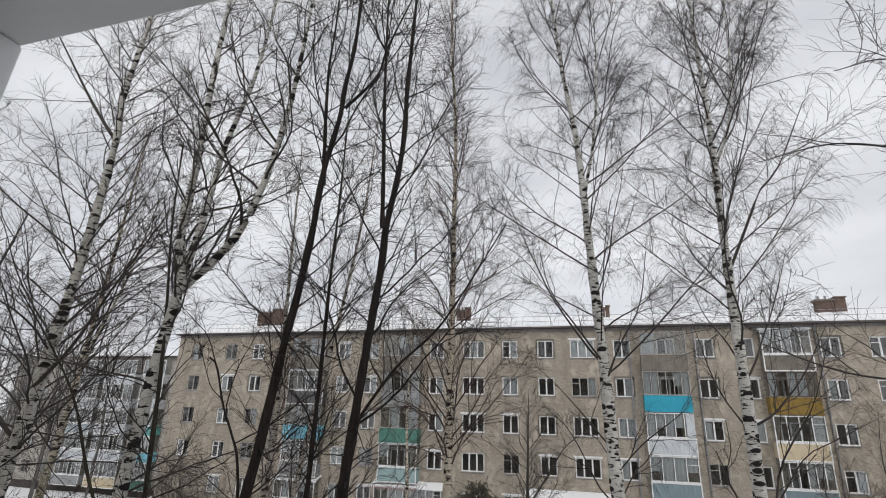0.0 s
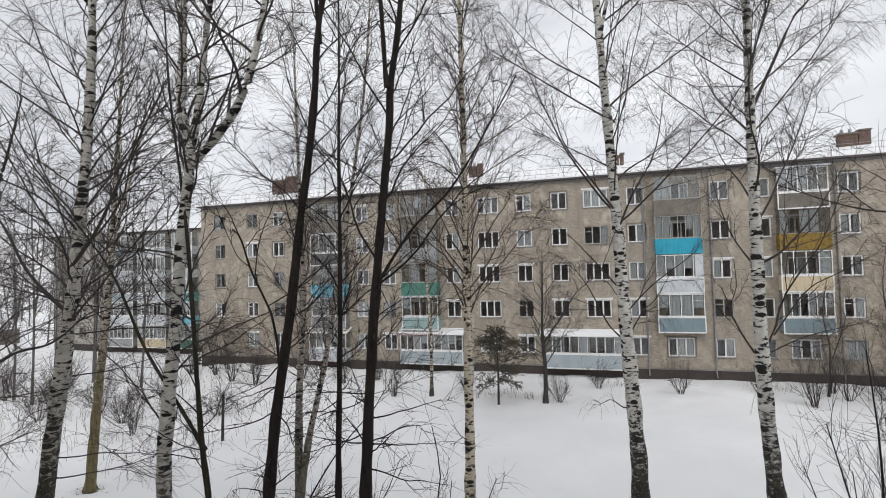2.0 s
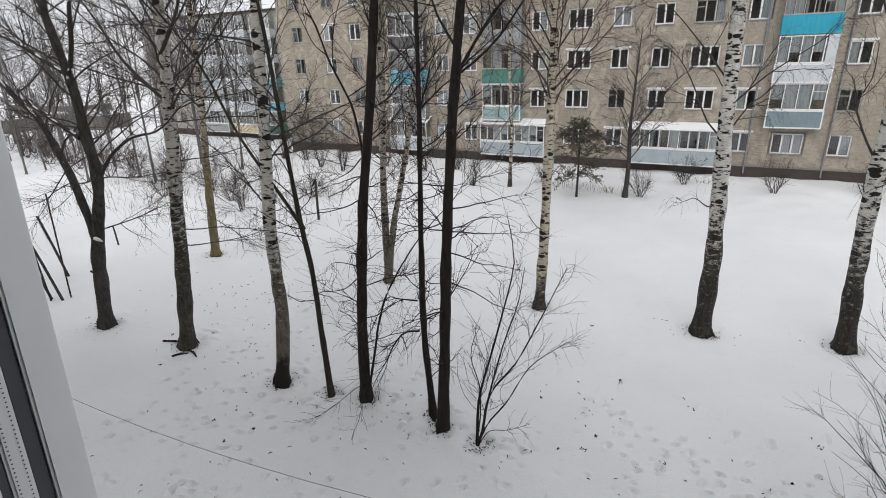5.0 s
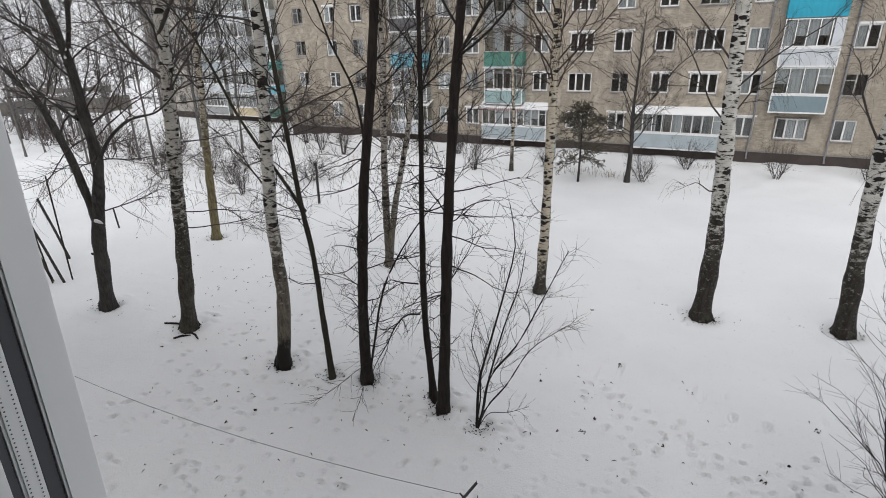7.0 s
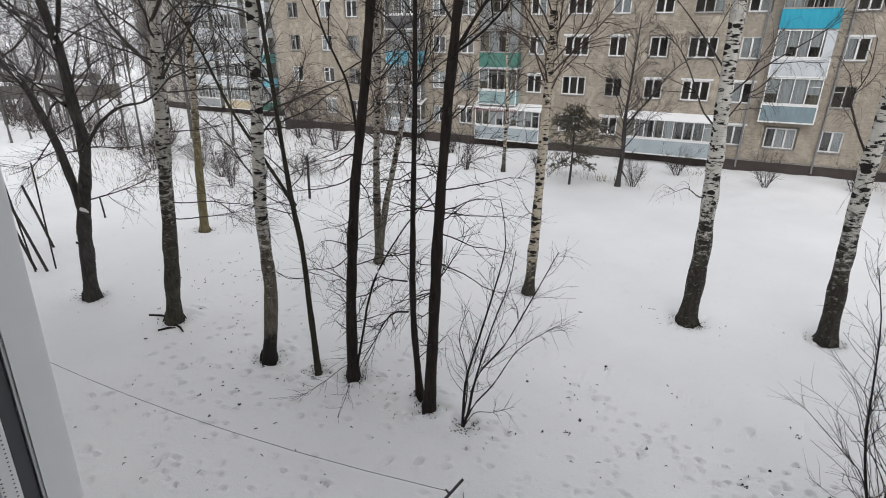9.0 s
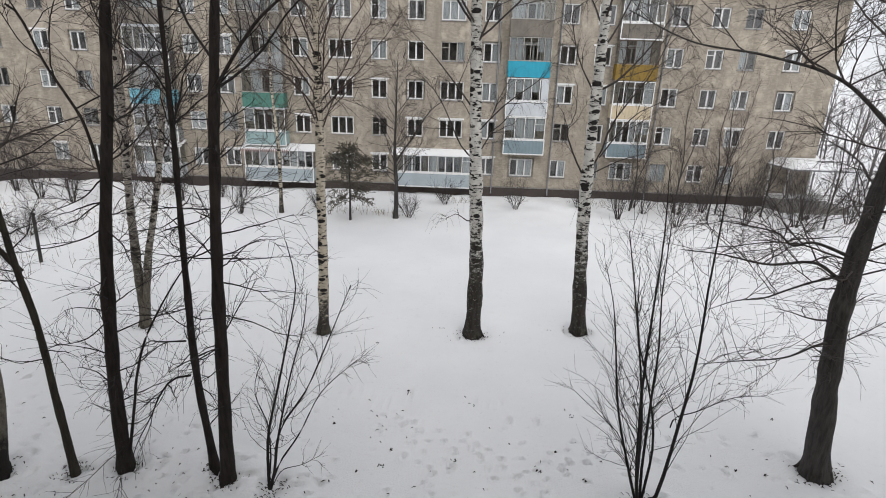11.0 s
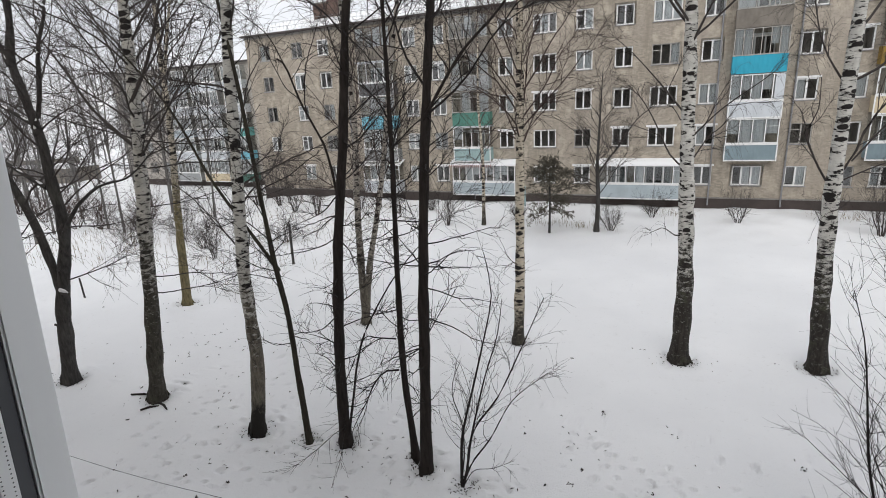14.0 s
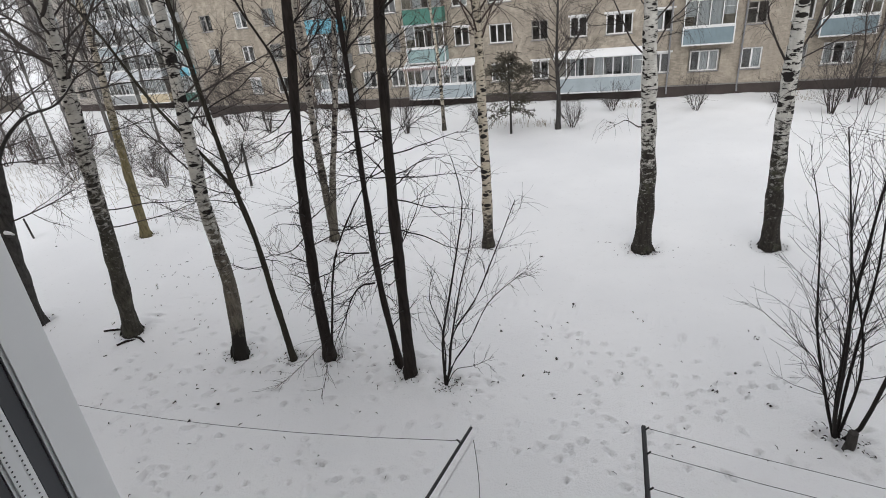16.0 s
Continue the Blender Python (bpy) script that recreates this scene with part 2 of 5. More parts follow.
RUBBER = plain("black_rubber_seal", (0.085, 0.088, 0.095), 0.6, vary=0.1, scale=12)
ROOM = plain("dim_room_wallpaper", (0.30, 0.29, 0.28), 0.9, vary=0.2)
INTERIOR = plain("pale_room_plaster", (0.55, 0.53, 0.49), 0.9, vary=0.05)
CURTAIN = plain("white_net_curtain", (0.62, 0.63, 0.64), 0.9, vary=0.1, scale=8)
BRICK_RED = plain("red_chimney_brick", (0.17, 0.115, 0.095), 0.9, vary=0.3, scale=5)
METAL = plain("galvanised_steel", (0.33, 0.33, 0.34), 0.5, 0.6, vary=0.15)
METAL_DARK = plain("dark_painted_steel", (0.045, 0.045, 0.048), 0.55, 0.3, vary=0.15)
ROOF_EDGE = plain("dark_roof_sheet", (0.10, 0.085, 0.08), 0.7, vary=0.2)
GLASS = glass_material("window_glass", 0.74)
GLASS_DIM = glass_material("old_window_glass", 0.72, 0.06)
PAINTS = {k: plain(k + "_panel_paint", c, 0.6, vary=0.12, scale=1.5) for k, c in {
    "cyan": (0.03, 0.36, 0.50), "sky": (0.22, 0.55, 0.68), "green": (0.085, 0.225, 0.18), "teal": (0.16, 0.44, 0.42),
    "yellow": (0.26, 0.165, 0.03), "cream": (0.62, 0.52, 0.36), "white": (0.60, 0.63, 0.66), "bluegrey": (0.22, 0.29, 0.32),
    "grey": (0.33, 0.34, 0.34), "dark": (0.14, 0.14, 0.145), "paleblue": (0.42, 0.48, 0.51), "mint": (0.32, 0.44, 0.44)}.items()}
NEEDLES = plain("dull_spruce_needles", (0.125, 0.112, 0.085), 0.8, vary=0.3)
STRIPE = plain("faded_red_awning_stripe", (0.42, 0.29, 0.28), 0.8)
GRASS = plain("dry_grass", (0.24, 0.18, 0.10), 0.9, vary=0.25)

# ---- mesh helpers ----


class Geo:
    """Vertices and faces put together out of boxes, tubes and sheets."""

    def __init__(self):
        self.v, self.f = [], []

    def box(self, x0, x1, y0, y1, z0, z1):
        k = len(self.v)
        self.v += [(x, y, z) for x in (x0, x1) for y in (y0, y1) for z in (z0, z1)]
        self.f += [tuple(k + i for i in q) for q in ((0, 1, 3, 2), (4, 6, 7, 5), (0, 4, 5, 1), (2, 3, 7, 6), (0, 2, 6, 4), (1, 5, 7, 3))]
        return self

    def quad(self, *pts):
        k = len(self.v)
        self.v += [tuple(p) for p in pts]
        self.f.append(tuple(range(k, k + len(pts))))
        return self

    def tube(self, pts, radii, sides=8, cap=True):
        k = len(self.v)
        pts = [Vector(p) for p in pts]
        for i, p in enumerate(pts):
            d = (pts[min(i + 1, len(pts) - 1)] - pts[max(i - 1, 0)]).normalized()
            a = d.cross(Vector((0, 0, 1)) if abs(d.z) < 0.9 else Vector((1, 0, 0))).normalized()
            b = d.cross(a)
            r = radii[i] if isinstance(radii, (list, tuple)) else radii
            for s in range(sides):
                w = 2 * math.pi * s / sides
                self.v.append(tuple(p + r * (a * math.cos(w) + b * math.sin(w))))
        for i in range(len(pts) - 1):
            for s in range(sides):
                t = (s + 1) % sides
                self.f.append((k + i * sides + s, k + i * sides + t, k + (i + 1) * sides + t, k + (i + 1) * sides + s))
        if cap:
            self.f.append(tuple(k + s for s in range(sides - 1, -1, -1)))
            self.f.append(tuple(k + (len(pts) - 1) * sides + s for s in range(sides)))
        return self

    def weld(self):
        """Joins vertices that lie on one another."""
        seen, order, verts = {}, [], []
        for p in self.v:
            k = tuple(round(c, 4) for c in p)
            if k not in seen:
                seen[k] = len(verts)
                verts.append(p)
            order.append(seen[k])
        self.v, self.f = verts, [tuple(order[i] for i in q) for q in self.f]
        return self

    def mesh(self, name, mat, smooth=False):
        me = bpy.data.meshes.new(name)
        me.from_pydata(self.v, [], self.f)
        me.materials.append(mat)
        if smooth:
            me.polygons.foreach_set("use_smooth", [True] * len(me.polygons))
        me.update()
        return me


def thing(name, label, category, at=(0, 0, 0), group="", kind=""):
    ob = new(name)
    ob.location = at
    return tagged(ob, label, category, group, kind)


def part(name, geo, mat, parent, label="", smooth=False, kind="", at=None):
    """One mesh under a thing or part; its coordinates are the parent's own."""
    ob = new(name, geo if isinstance(geo, bpy.types.Mesh) else geo.mesh(name, mat, smooth))
    ob.parent = parent
    if at is not None:
        ob.location = at
    return tagged(ob, label, kind=kind)


def solo(name, geo, mat, label, category, at=(0, 0, 0), smooth=False, kind="", group=""):
    ob = new(name, geo.mesh(name, mat, smooth))
    ob.location = at
    return tagged(ob, label, category, group, kind)


def fast_mesh(name, verts, quads, mat):
    me = bpy.data.meshes.new(name)
    me.vertices.add(len(verts))
    me.vertices.foreach_set("co", np.asarray(verts, np.float32).ravel())
    q = np.asarray(quads, np.int32)
    me.loops.add(q.size)
    me.loops.foreach_set("vertex_index", q.ravel())
    me.polygons.add(len(q))
    me.polygons.foreach_set("loop_start", np.arange(0, q.size, 4, dtype=np.int32))
    me.polygons.foreach_set("use_smooth", np.ones(len(q), bool))
    me.update(calc_edges=True)
    me.materials.append(mat)
    return me


# ---- ground ----


def smooth_step(a):
    a = np.clip(a, 0, 1)
    return a * a * (3 - 2 * a)


TREE_FEET = []


def ground_z(x, y):
    """Height of the snow before prints and hollows."""
    x, y = np.asarray(x, float), np.asarray(y, float)
    z = -1.1 * smooth_step((-x - 28) / 27)
    z = z + 0.05 * np.sin(x * 0.31 + 1.3) * np.sin(y * 0.27) + 0.03 * np.sin(x * 0.83 + y * 0.55)
    z = z + 0.75 * np.exp(-(((x + 18.0) / 1.3) ** 2 + ((y - 17.4) / 0.8) ** 2) ** 1.4)
    lumpy = smooth_step((-x - 17) / 6) * smooth_step((y - 13) / 5) + 0.5 * smooth_step((y - 29) / 4)
    z = z + lumpy * 0.09 * (np.sin(x * 1.9 + 2 * np.sin(y * 0.7)) * np.sin(y * 1.6 + np.sin(x * 0.9)) + 0.5 * np.sin(x * 4.3 + y) * np.sin(y * 3.7 - x))
    z = z + 0.22 * smooth_step((y - 33) / 4) * (1 - smooth_step((y - 38) / 2.5)) * (0.6 + 0.4 * np.sin(x * 1.1) * np.sin(x * 0.37 + y))
    return z


def at_ground(x, y):
    return float(ground_z(x, y))

# ---- trees ----


def grow(rng, starts, ways, lengths, k, wander, lift):
    """Polylines of k points that wander and bend up (lift > 0) or hang down (lift < 0)."""
    n = len(starts)
    pts = np.empty((n, k, 3))
    pts[:, 0] = starts
    d = ways / np.linalg.norm(ways, axis=1, keepdims=True)
    step = (lengths / (k - 1))[:, None]
    for i in range(1, k):
        pts[:, i] = pts[:, i - 1] + d * step
        d = d + rng.normal(0, wander, (n, 3))
        d[:, 2] += lift / (k - 1)
        d /= np.linalg.norm(d, axis=1, keepdims=True)
    return pts


def offshoots(rng, paths, counts, t0, t1, angle, spread=0.25):
    """Starts, ways, parent number and place along the parent for shoots that leave the given polylines."""
    who = np.repeat(np.arange(len(paths)), counts)
    n, k = len(who), paths.shape[1]
    t = rng.uniform(t0, t1, n)
    f = t * (k - 1)
    i = np.minimum(f.astype(int), k - 2)
    a, b = paths[who, i], paths[who, i + 1]
    start = a + (b - a) * (f - i)[:, None]
    along = (b - a) / np.maximum(np.linalg.norm(b - a, axis=1, keepdims=True), 1e-6)
    side = np.cross(along, rng.normal(0, 1, (n, 3)))
    side /= np.maximum(np.linalg.norm(side, axis=1, keepdims=True), 1e-6)
    w = angle + rng.normal(0, spread, n)
    return start, along * np.cos(w)[:, None] + side * np.sin(w)[:, None], who, t


def tube_arrays(paths, radii, sides):
    """Vertices and quads of tubes round polylines (n, k, 3)."""
    n, k, _ = paths.shape
    d = np.gradient(paths, axis=1)
    d /= np.maximum(np.linalg.norm(d, axis=2, keepdims=True), 1e-9)
    ref = np.where(np.abs(d[..., 2:3]) < 0.9, np.array([0, 0, 1.0]), np.array([1.0, 0, 0]))
    a = np.cross(d, ref)
    a /= np.maximum(np.linalg.norm(a, axis=2, keepdims=True), 1e-9)
    b = np.cross(d, a)
    w = np.arange(sides) * 2 * np.pi / sides
    ring = a[:, :, None] * np.cos(w)[:, None] + b[:, :, None] * np.sin(w)[:, None]
    v = paths[:, :, None] + ring * radii[:, :, None, None]
    base = (np.arange(n) * k * sides)[:, None, None] + (np.arange(k - 1) * sides)[:, None]
    s = np.arange(sides)
    t = (s + 1) % sides
    q = np.stack([base + s, base + t, base + sides + t, base + sides + s], -1)
    return v.reshape(-1, 3), q.reshape(-1, 4)


def knobbly(path, rad, sides, seed):
    """A trunk tube with an uneven, slightly swollen skin."""
    v, q = tube_arrays(path[None], rad[None], sides)
    v = v.reshape(len(path), sides, 3)
    w = np.arange(sides)[None] * 2 * np.pi / sides
    z = path[:, 2:3]
    a = 0.045 * np.sin(2 * w + 1.7 * z + seed) + 0.035 * np.sin(3 * w - 4.1 * z + 2 * seed) + 0.03 * np.sin(5 * w + 9.0 * z) * np.sin(2.3 * z + seed)
    a = a + 0.13 * np.exp(-np.maximum(z, 0) / 0.2) * np.maximum(np.sin(4 * w + seed), 0)
    return (path[:, None] + (v - path[:, None]) * (1 + a)[..., None]).reshape(-1, 3), q


def joined(pieces):
    vs, qs, off = [], [], 0
    for v, q in pieces:
        vs.append(v)
        qs.append(q + off)
        off += len(v)
    return np.concatenate(vs), np.concatenate(qs)


def stem_path(points, n, y_sway=0.0, rng=None):
    """A smooth polyline through stem points (x, z) or (x, y, z), relative to the tree's foot."""
    p = np.array([(q[0], 0.0, q[1]) if len(q) == 2 else q for q in points], float)
    if y_sway:
        p[1:, 1] += np.cumsum(rng.normal(0, y_sway, len(p) - 1))
    e = np.concatenate([[2 * p[0] - p[1]], p, [2 * p[-1] - p[-2]]])
    chord = np.concatenate([[0], np.cumsum(np.linalg.norm(np.diff(p, axis=0), axis=1))])
    out = []
    for u in np.linspace(0, chord[-1], n):
        i = min(np.searchsorted(chord, u, "right") - 1, len(p) - 2)
        t = (u - chord[i]) / (chord[i + 1] - chord[i])
        a, b, c, d = e[i : i + 4]
        out.append(0.5 * (2 * b + (c - a) * t + (2 * a - 5 * b + 4 * c - d) * t**2 + (3 * b - a - 3 * c + d) * t**3))
    return np.array(out)


rng_t = random.Random(4)


def tree(name, label, x, y, stems, bark, twig, seed, first=5.0, limbs=40, reach=4.0, rise=0.85, lift=0.25, sub=11, fine=9,
         twig_len=0.7, twig_drop=-0.4, twig_r=0.0045, low_limbs=0, snow=False, category="tree", limb_r=0.03, split=False, dense=1.0, low_z=(2.6, 0.0), low_len=(0.2, 0.55), wander=0.115, boughs=()):
    """A bare tree: stems [(points, foot radius, tip radius)], limbs that leave them above `first`, side shoots and fine twigs."""
    rng = np.random.default_rng(seed)
    limbs, low_limbs, fine = int(limbs * dense), int(low_limbs * dense), fine * dense**0.5
    z0 = at_ground(x, y)
    TREE_FEET.append((x, y, stems[0][1]))
    root = thing(name, label, category, (x, y, z0))
    wood, limb_sets = [], []
    paths = []
    for j, (pts, r0, r1) in enumerate(stems):
        path = stem_path([(q[0] - x, q[1]) for q in pts] if len(pts[0]) == 2 else pts, (90 if split else 30) if j == 0 else (44 if split else 24), 0.05, rng)
        u = np.linspace(0, 1, len(path))
        rad = r0 + (r1 - r0) * u**0.85
        rad = rad * (1 + 0.035 * np.sin(np.cumsum(rng.uniform(0.5, 2.2, len(path)))))
        if j == 0:
            path[0, 2] = -0.15
            rad = rad + r0 * 0.30 * np.exp(-np.maximum(path[:, 2], 0) / 0.14) + r0 * 0.04 * np.sin(path[:, 2] * 5)
        else:
            rad = rad * (1 + 0.05 * np.sin(np.arange(len(path)) * 1.7))
        paths.append((path, rad))
        wood.append(knobbly(path, rad, 16 if split else 10, seed + j))
    toes = []
    if split and stems[0][1] > 0.12:
        r0 = stems[0][1]
        for k in range(7):
            w = k * 0.9 + rng_t.uniform(-0.3, 0.3)
            far_ = r0 * rng_t.uniform(1.15, 1.6)
            c, s = math.cos(w), math.sin(w)
            spine = np.array([(c * r0 * 0.75, s * r0 * 0.75, 0.30), (c * r0 * 1.05, s * r0 * 1.05, 0.13), (c * (r0 + far_) / 2, s * (r0 + far_) / 2, 0.035), (c * far_, s * far_, -0.05)])
            toes.append(tube_arrays(spine[None], (r0 * np.array([0.20, 0.24, 0.17, 0.08]))[None], 6))
    if name != "dead":
        starts, ways, lengths, thick = [], [], [], []
        level = [abs(p[-1, 0] - p[0, 0]) > 0.7 * abs(p[-1, 2] - p[0, 2]) for p, _ in paths]
        heights = [np.linalg.norm(p[-1] - p[0]) * 0.8 if f else max(p[-1, 2] - max(first, p[0, 2]), 0.3) for (p, _), f in zip(paths, level)]
        for (path, rad), h, flat in zip(paths, heights, level):
            n = max(3, int(round(limbs * h / sum(heights))))
            lo = min(max(first, path[0, 2] + 0.3), path[-1, 2] - 0.4)
            zs = lo + (path[-1, 2] - lo) * ((np.arange(n) + rng.uniform(0, 1, n)) / n) ** 0.9
            for j, z in enumerate(zs):
                i = int(len(path) * rng.uniform(0.2, 0.98)) if flat else int(np.argmin(np.abs(path[:, 2] - z)))
                az = 2.4 * j + rng.normal(0, 0.45)
                q = 0.6 + 0.4 * i / len(path) if flat else min(max((z - lo) / max(path[-1, 2] - lo, 0.1), 0.0), 1.0)
                el = rise + rng.normal(0, 0.15) + 0.25 * q
                starts.append(path[i])
                ways.append((np.cos(az) * np.cos(el), np.sin(az) * np.cos(el), np.sin(el)))
                lengths.append(reach * (1.0 - 0.62 * q) * rng.uniform(0.55, 1.1))
                thick.append(min(limb_r * lengths[-1] / reach * 1.15, rad[i] * 0.5))
        for _ in range(low_limbs):
            path, rad = paths[0]
            z = rng.uniform(low_z[0], low_z[1] or first + 1.0)
            i = int(np.argmin(np.abs(path[:, 2] - z)))
            az, el = rng.uniform(0, 2 * np.pi), rng.uniform(-0.45, 0.8)
            starts.append(path[i])
            ways.append((np.cos(az) * np.cos(el), np.sin(az) * np.cos(el), np.sin(el)))
            lengths.append(min(reach, 3.2) * rng.uniform(*low_len))
            thick.append(min(limb_r * 0.75, rad[i] * 0.4))
        lengths, thick = np.array(lengths), np.array(thick)
        one = grow(rng, np.array(starts), np.array(ways), lengths, 12, wander, lift)
        for pts, r0 in boughs:
            q = stem_path([(p[0] - x, p[1]) for p in pts], 12, 0.16, rng)
            one = np.concatenate([one, q[None]])
            lengths, thick = np.append(lengths, np.linalg.norm(np.diff(q, axis=0), axis=1).sum()), np.append(thick, r0)
        u = np.linspace(0, 1, 12)
        r_one = thick[:, None] * (1 - 0.82 * u)[None] + 0.0025
        wood.append(tube_arrays(one, r_one, 5))
        counts = np.maximum(2, np.round(sub * lengths / reach).astype(int))
        s2, w2, who, t2 = offshoots(rng, one, counts, 0.18, 1.0, 0.7)
        len2 = lengths[who] * (0.5 - 0.28 * t2) * rng.uniform(0.6, 1.2, len(who))
        two = grow(rng, s2, w2, len2, 6, 0.12, lift * 0.5)
        r_two = np.minimum(thick[who] * (1 - 0.8 * t2) * 0.7, 0.012)[:, None] * (1 - 0.7 * np.linspace(0, 1, 6))[None] + 0.002
        crown = [tube_arrays(two, r_two, 3)]
        counts = np.maximum(2, np.round(fine * np.clip(len2, 0.4, 1.6)).astype(int))
        s3, w3, who3, t3 = offshoots(rng, two, counts, 0.1, 1.0, 0.75)
        len3 = twig_len * rng.uniform(0.4, 1.25, len(who3))
        three = grow(rng, s3, w3, len3, 4, 0.18, twig_drop)
        r_three = np.full((len(s3), 1), twig_r) * (1 - 0.55 * np.linspace(0, 1, 4))[None]
        crown.append(tube_arrays(three, r_three, 3))
        part("crown", fast_mesh("crown", *joined(crown), twig), twig, root, "bare fine twigs", kind="stuff")
    part("trunk", fast_mesh("trunk", *joined(wood[: len(stems)] + toes), bark), bark, root)
    if split:
        for path, rad in zip(one, r_one):
            part("limb", fast_mesh("limb", *tube_arrays(path[None], rad[None], 5), twig), twig, root)
    else:
        part("branchwork", fast_mesh("branchwork", *joined(wood[len(stems):]), twig), twig, root, kind="stuff")
    if snow:
        rows = []
        for path, rad in paths:
            keep = path[:, 2] > 3.3
            if keep.sum() > 4:
                p, r = path[keep].copy(), rad[keep] * 0.55
                p[:, 2] += rad[keep] * 0.72
                p[:, 1] -= rad[keep] * 0.3
                r[0] = r[-1] = 0.004
                r = r * (0.55 + 0.45 * np.sin(np.arange(len(p)) * 0.9))
                rows.append(tube_arrays(p[None], np.maximum(r, 0.004)[None], 6))
        part("snow_cover", fast_mesh("snow_cover", *joined(rows), SNOW), SNOW, root, "thin snow lying on the limbs")
    return root


def shrub(name, label, x, y, height, spread, seed, stems=9, bark=TWIG, r0=0.022, sub=9, fine=5, twig_len=0.5, category="shrub", lift=0.5, twig_r=0.003, lean_to=(0.0, 0.0), given=()):
    """Several stems from one foot, each with side shoots and twigs."""
    rng = np.random.default_rng(seed)
    z0 = at_ground(x, y)
    TREE_FEET.append((x, y, 0.12))
    root = thing(name, label, category, (x, y, z0))
    az = np.linspace(0, 2 * np.pi, stems, endpoint=False) + rng.normal(0, 0.3, stems)
    lean = rng.uniform(0.15, 1.0, stems) * spread / height
    ways = np.stack([np.cos(az) * lean + lean_to[0], np.sin(az) * lean + lean_to[1], np.ones(stems)], 1)
    starts = np.stack([np.cos(az) * 0.10, np.sin(az) * 0.10, np.full(stems, -0.08)], 1)
    lengths = height * rng.uniform(0.6, 1.05, stems)
    one = grow(rng, starts, ways, lengths, 14, 0.09, lift * 0.45)
    if given:
        one = np.array([stem_path([(p[0] - x, p[1]) for p in pts], 14, 0.10, rng) for pts in given])
        stems, lengths = len(one), np.linalg.norm(np.diff(one, axis=1), axis=2).sum(1) * 1.15
    u = np.linspace(0, 1, 14)
    size = lengths / lengths.max() if given else rng.uniform(0.6, 1.2, stems)
    r_one = (r0 * size)[:, None] * (1 - 0.85 * u)[None] + 0.002
    s2, w2, who, t2 = offshoots(rng, one, np.maximum(3, sub * (size if given else np.ones(stems))).astype(int), 0.15, 1.0, 0.5 if given else 0.55)
    len2 = lengths[who] * (0.42 - 0.25 * t2) * rng.uniform(0.6, 1.2, len(who)) * (0.72 if given else 1.0)
    two = grow(rng, s2, w2, len2, 6, 0.17 if given else 0.11, lift * 0.6)
    r_two = (r0 * (0.22 if given else 0.38) * (1 - 0.7 * t2))[:, None] * (1 - 0.75 * np.linspace(0, 1, 6))[None] + 0.0015
    s3, w3, who3, t3 = offshoots(rng, two, np.full(len(two), fine), 0.1, 1.0, 0.6)
    len3 = twig_len * rng.uniform(0.4, 1.3, len(who3))
    three = grow(rng, s3, w3, len3, 4, 0.14, lift * 0.5)
    r_three = np.full((len(s3), 1), twig_r) * (1 - 0.6 * np.linspace(0, 1, 4))[None]
    for path, rad in zip(one, r_one):
        part("stem", fast_mesh("stem", *tube_arrays(path[None], rad[None], 6), bark), bark, root)
    part("twig_mass", fast_mesh("twig_mass", *joined([tube_arrays(two, r_two, 3), tube_arrays(three, r_three, 3)]), bark), bark, root, kind="stuff")
    return root


DENSE = 1.55
# Trees of the yard, from the near row outwards.
old_tree = tree("old_tree", "dark grey forked tree with sawn stubs and snow on its limbs", -17.77, 9.08, [
    ([(-17.77, 0), (-17.12, 2.61), (-16.75, 3.7), (-16.2, 5.3), (-16.17, 6.45), (-16.12, 7.77), (-16.25, 8.77), (-16.47, 9.5), (-16.48, 10.1), (-16.1, 11.5), (-16.3, 14.0), (-16.8, 17.0)], 0.24, 0.025),
    ([(-16.95, 3.3), (-17.0, 4.2), (-17.41, 5.58), (-18.27, 7.05), (-19.15, 7.63), (-20.6, 9.2), (-21.8, 12.4)], 0.14, 0.02),
    ([(-16.15, 5.0), (-15.79, 5.4), (-15.12, 6.03), (-14.07, 6.56), (-12.76, 6.84), (-11.6, 7.5)], 0.065, 0.015),
    ([(-16.3, 6.5), (-17.69, 7.17), (-19.26, 7.83), (-21.0, 9.0)], 0.07, 0.02),
    ([(-16.2, 8.3), (-17.68, 8.98), (-18.89, 9.53), (-20.6, 10.6)], 0.06, 0.015),
    ([(-16.12, 8.0), (-15.69, 8.93), (-15.21, 10.18), (-14.54, 11.08), (-13.8, 13.0)], 0.075, 0.015),
    ([(-16.5, 9.83), (-16.84, 10.62), (-17.2, 11.2), (-18.4, 11.7), (-19.6, 13.0)], 0.06, 0.015)],
    BARK_GREY, TWIG, 11, first=5.6, limbs=46, reach=3.6, rise=0.6, lift=0.2, sub=9, fine=7, low_limbs=5, low_z=(4.2, 7.0), low_len=(0.6, 1.3), snow=True, split=True, dense=DENSE,
    boughs=[([(-16.2, 5.25), (-15.56, 5.37), (-14.23, 5.48), (-12.63, 5.73)], 0.022), ([(-16.7, 3.6), (-16.33, 3.7), (-14.73, 4.21), (-13.12, 4.84)], 0.022), ([(-16.17, 6.5), (-15.96, 6.84), (-15.53, 7.41), (-15.32, 8.3)], 0.03)])
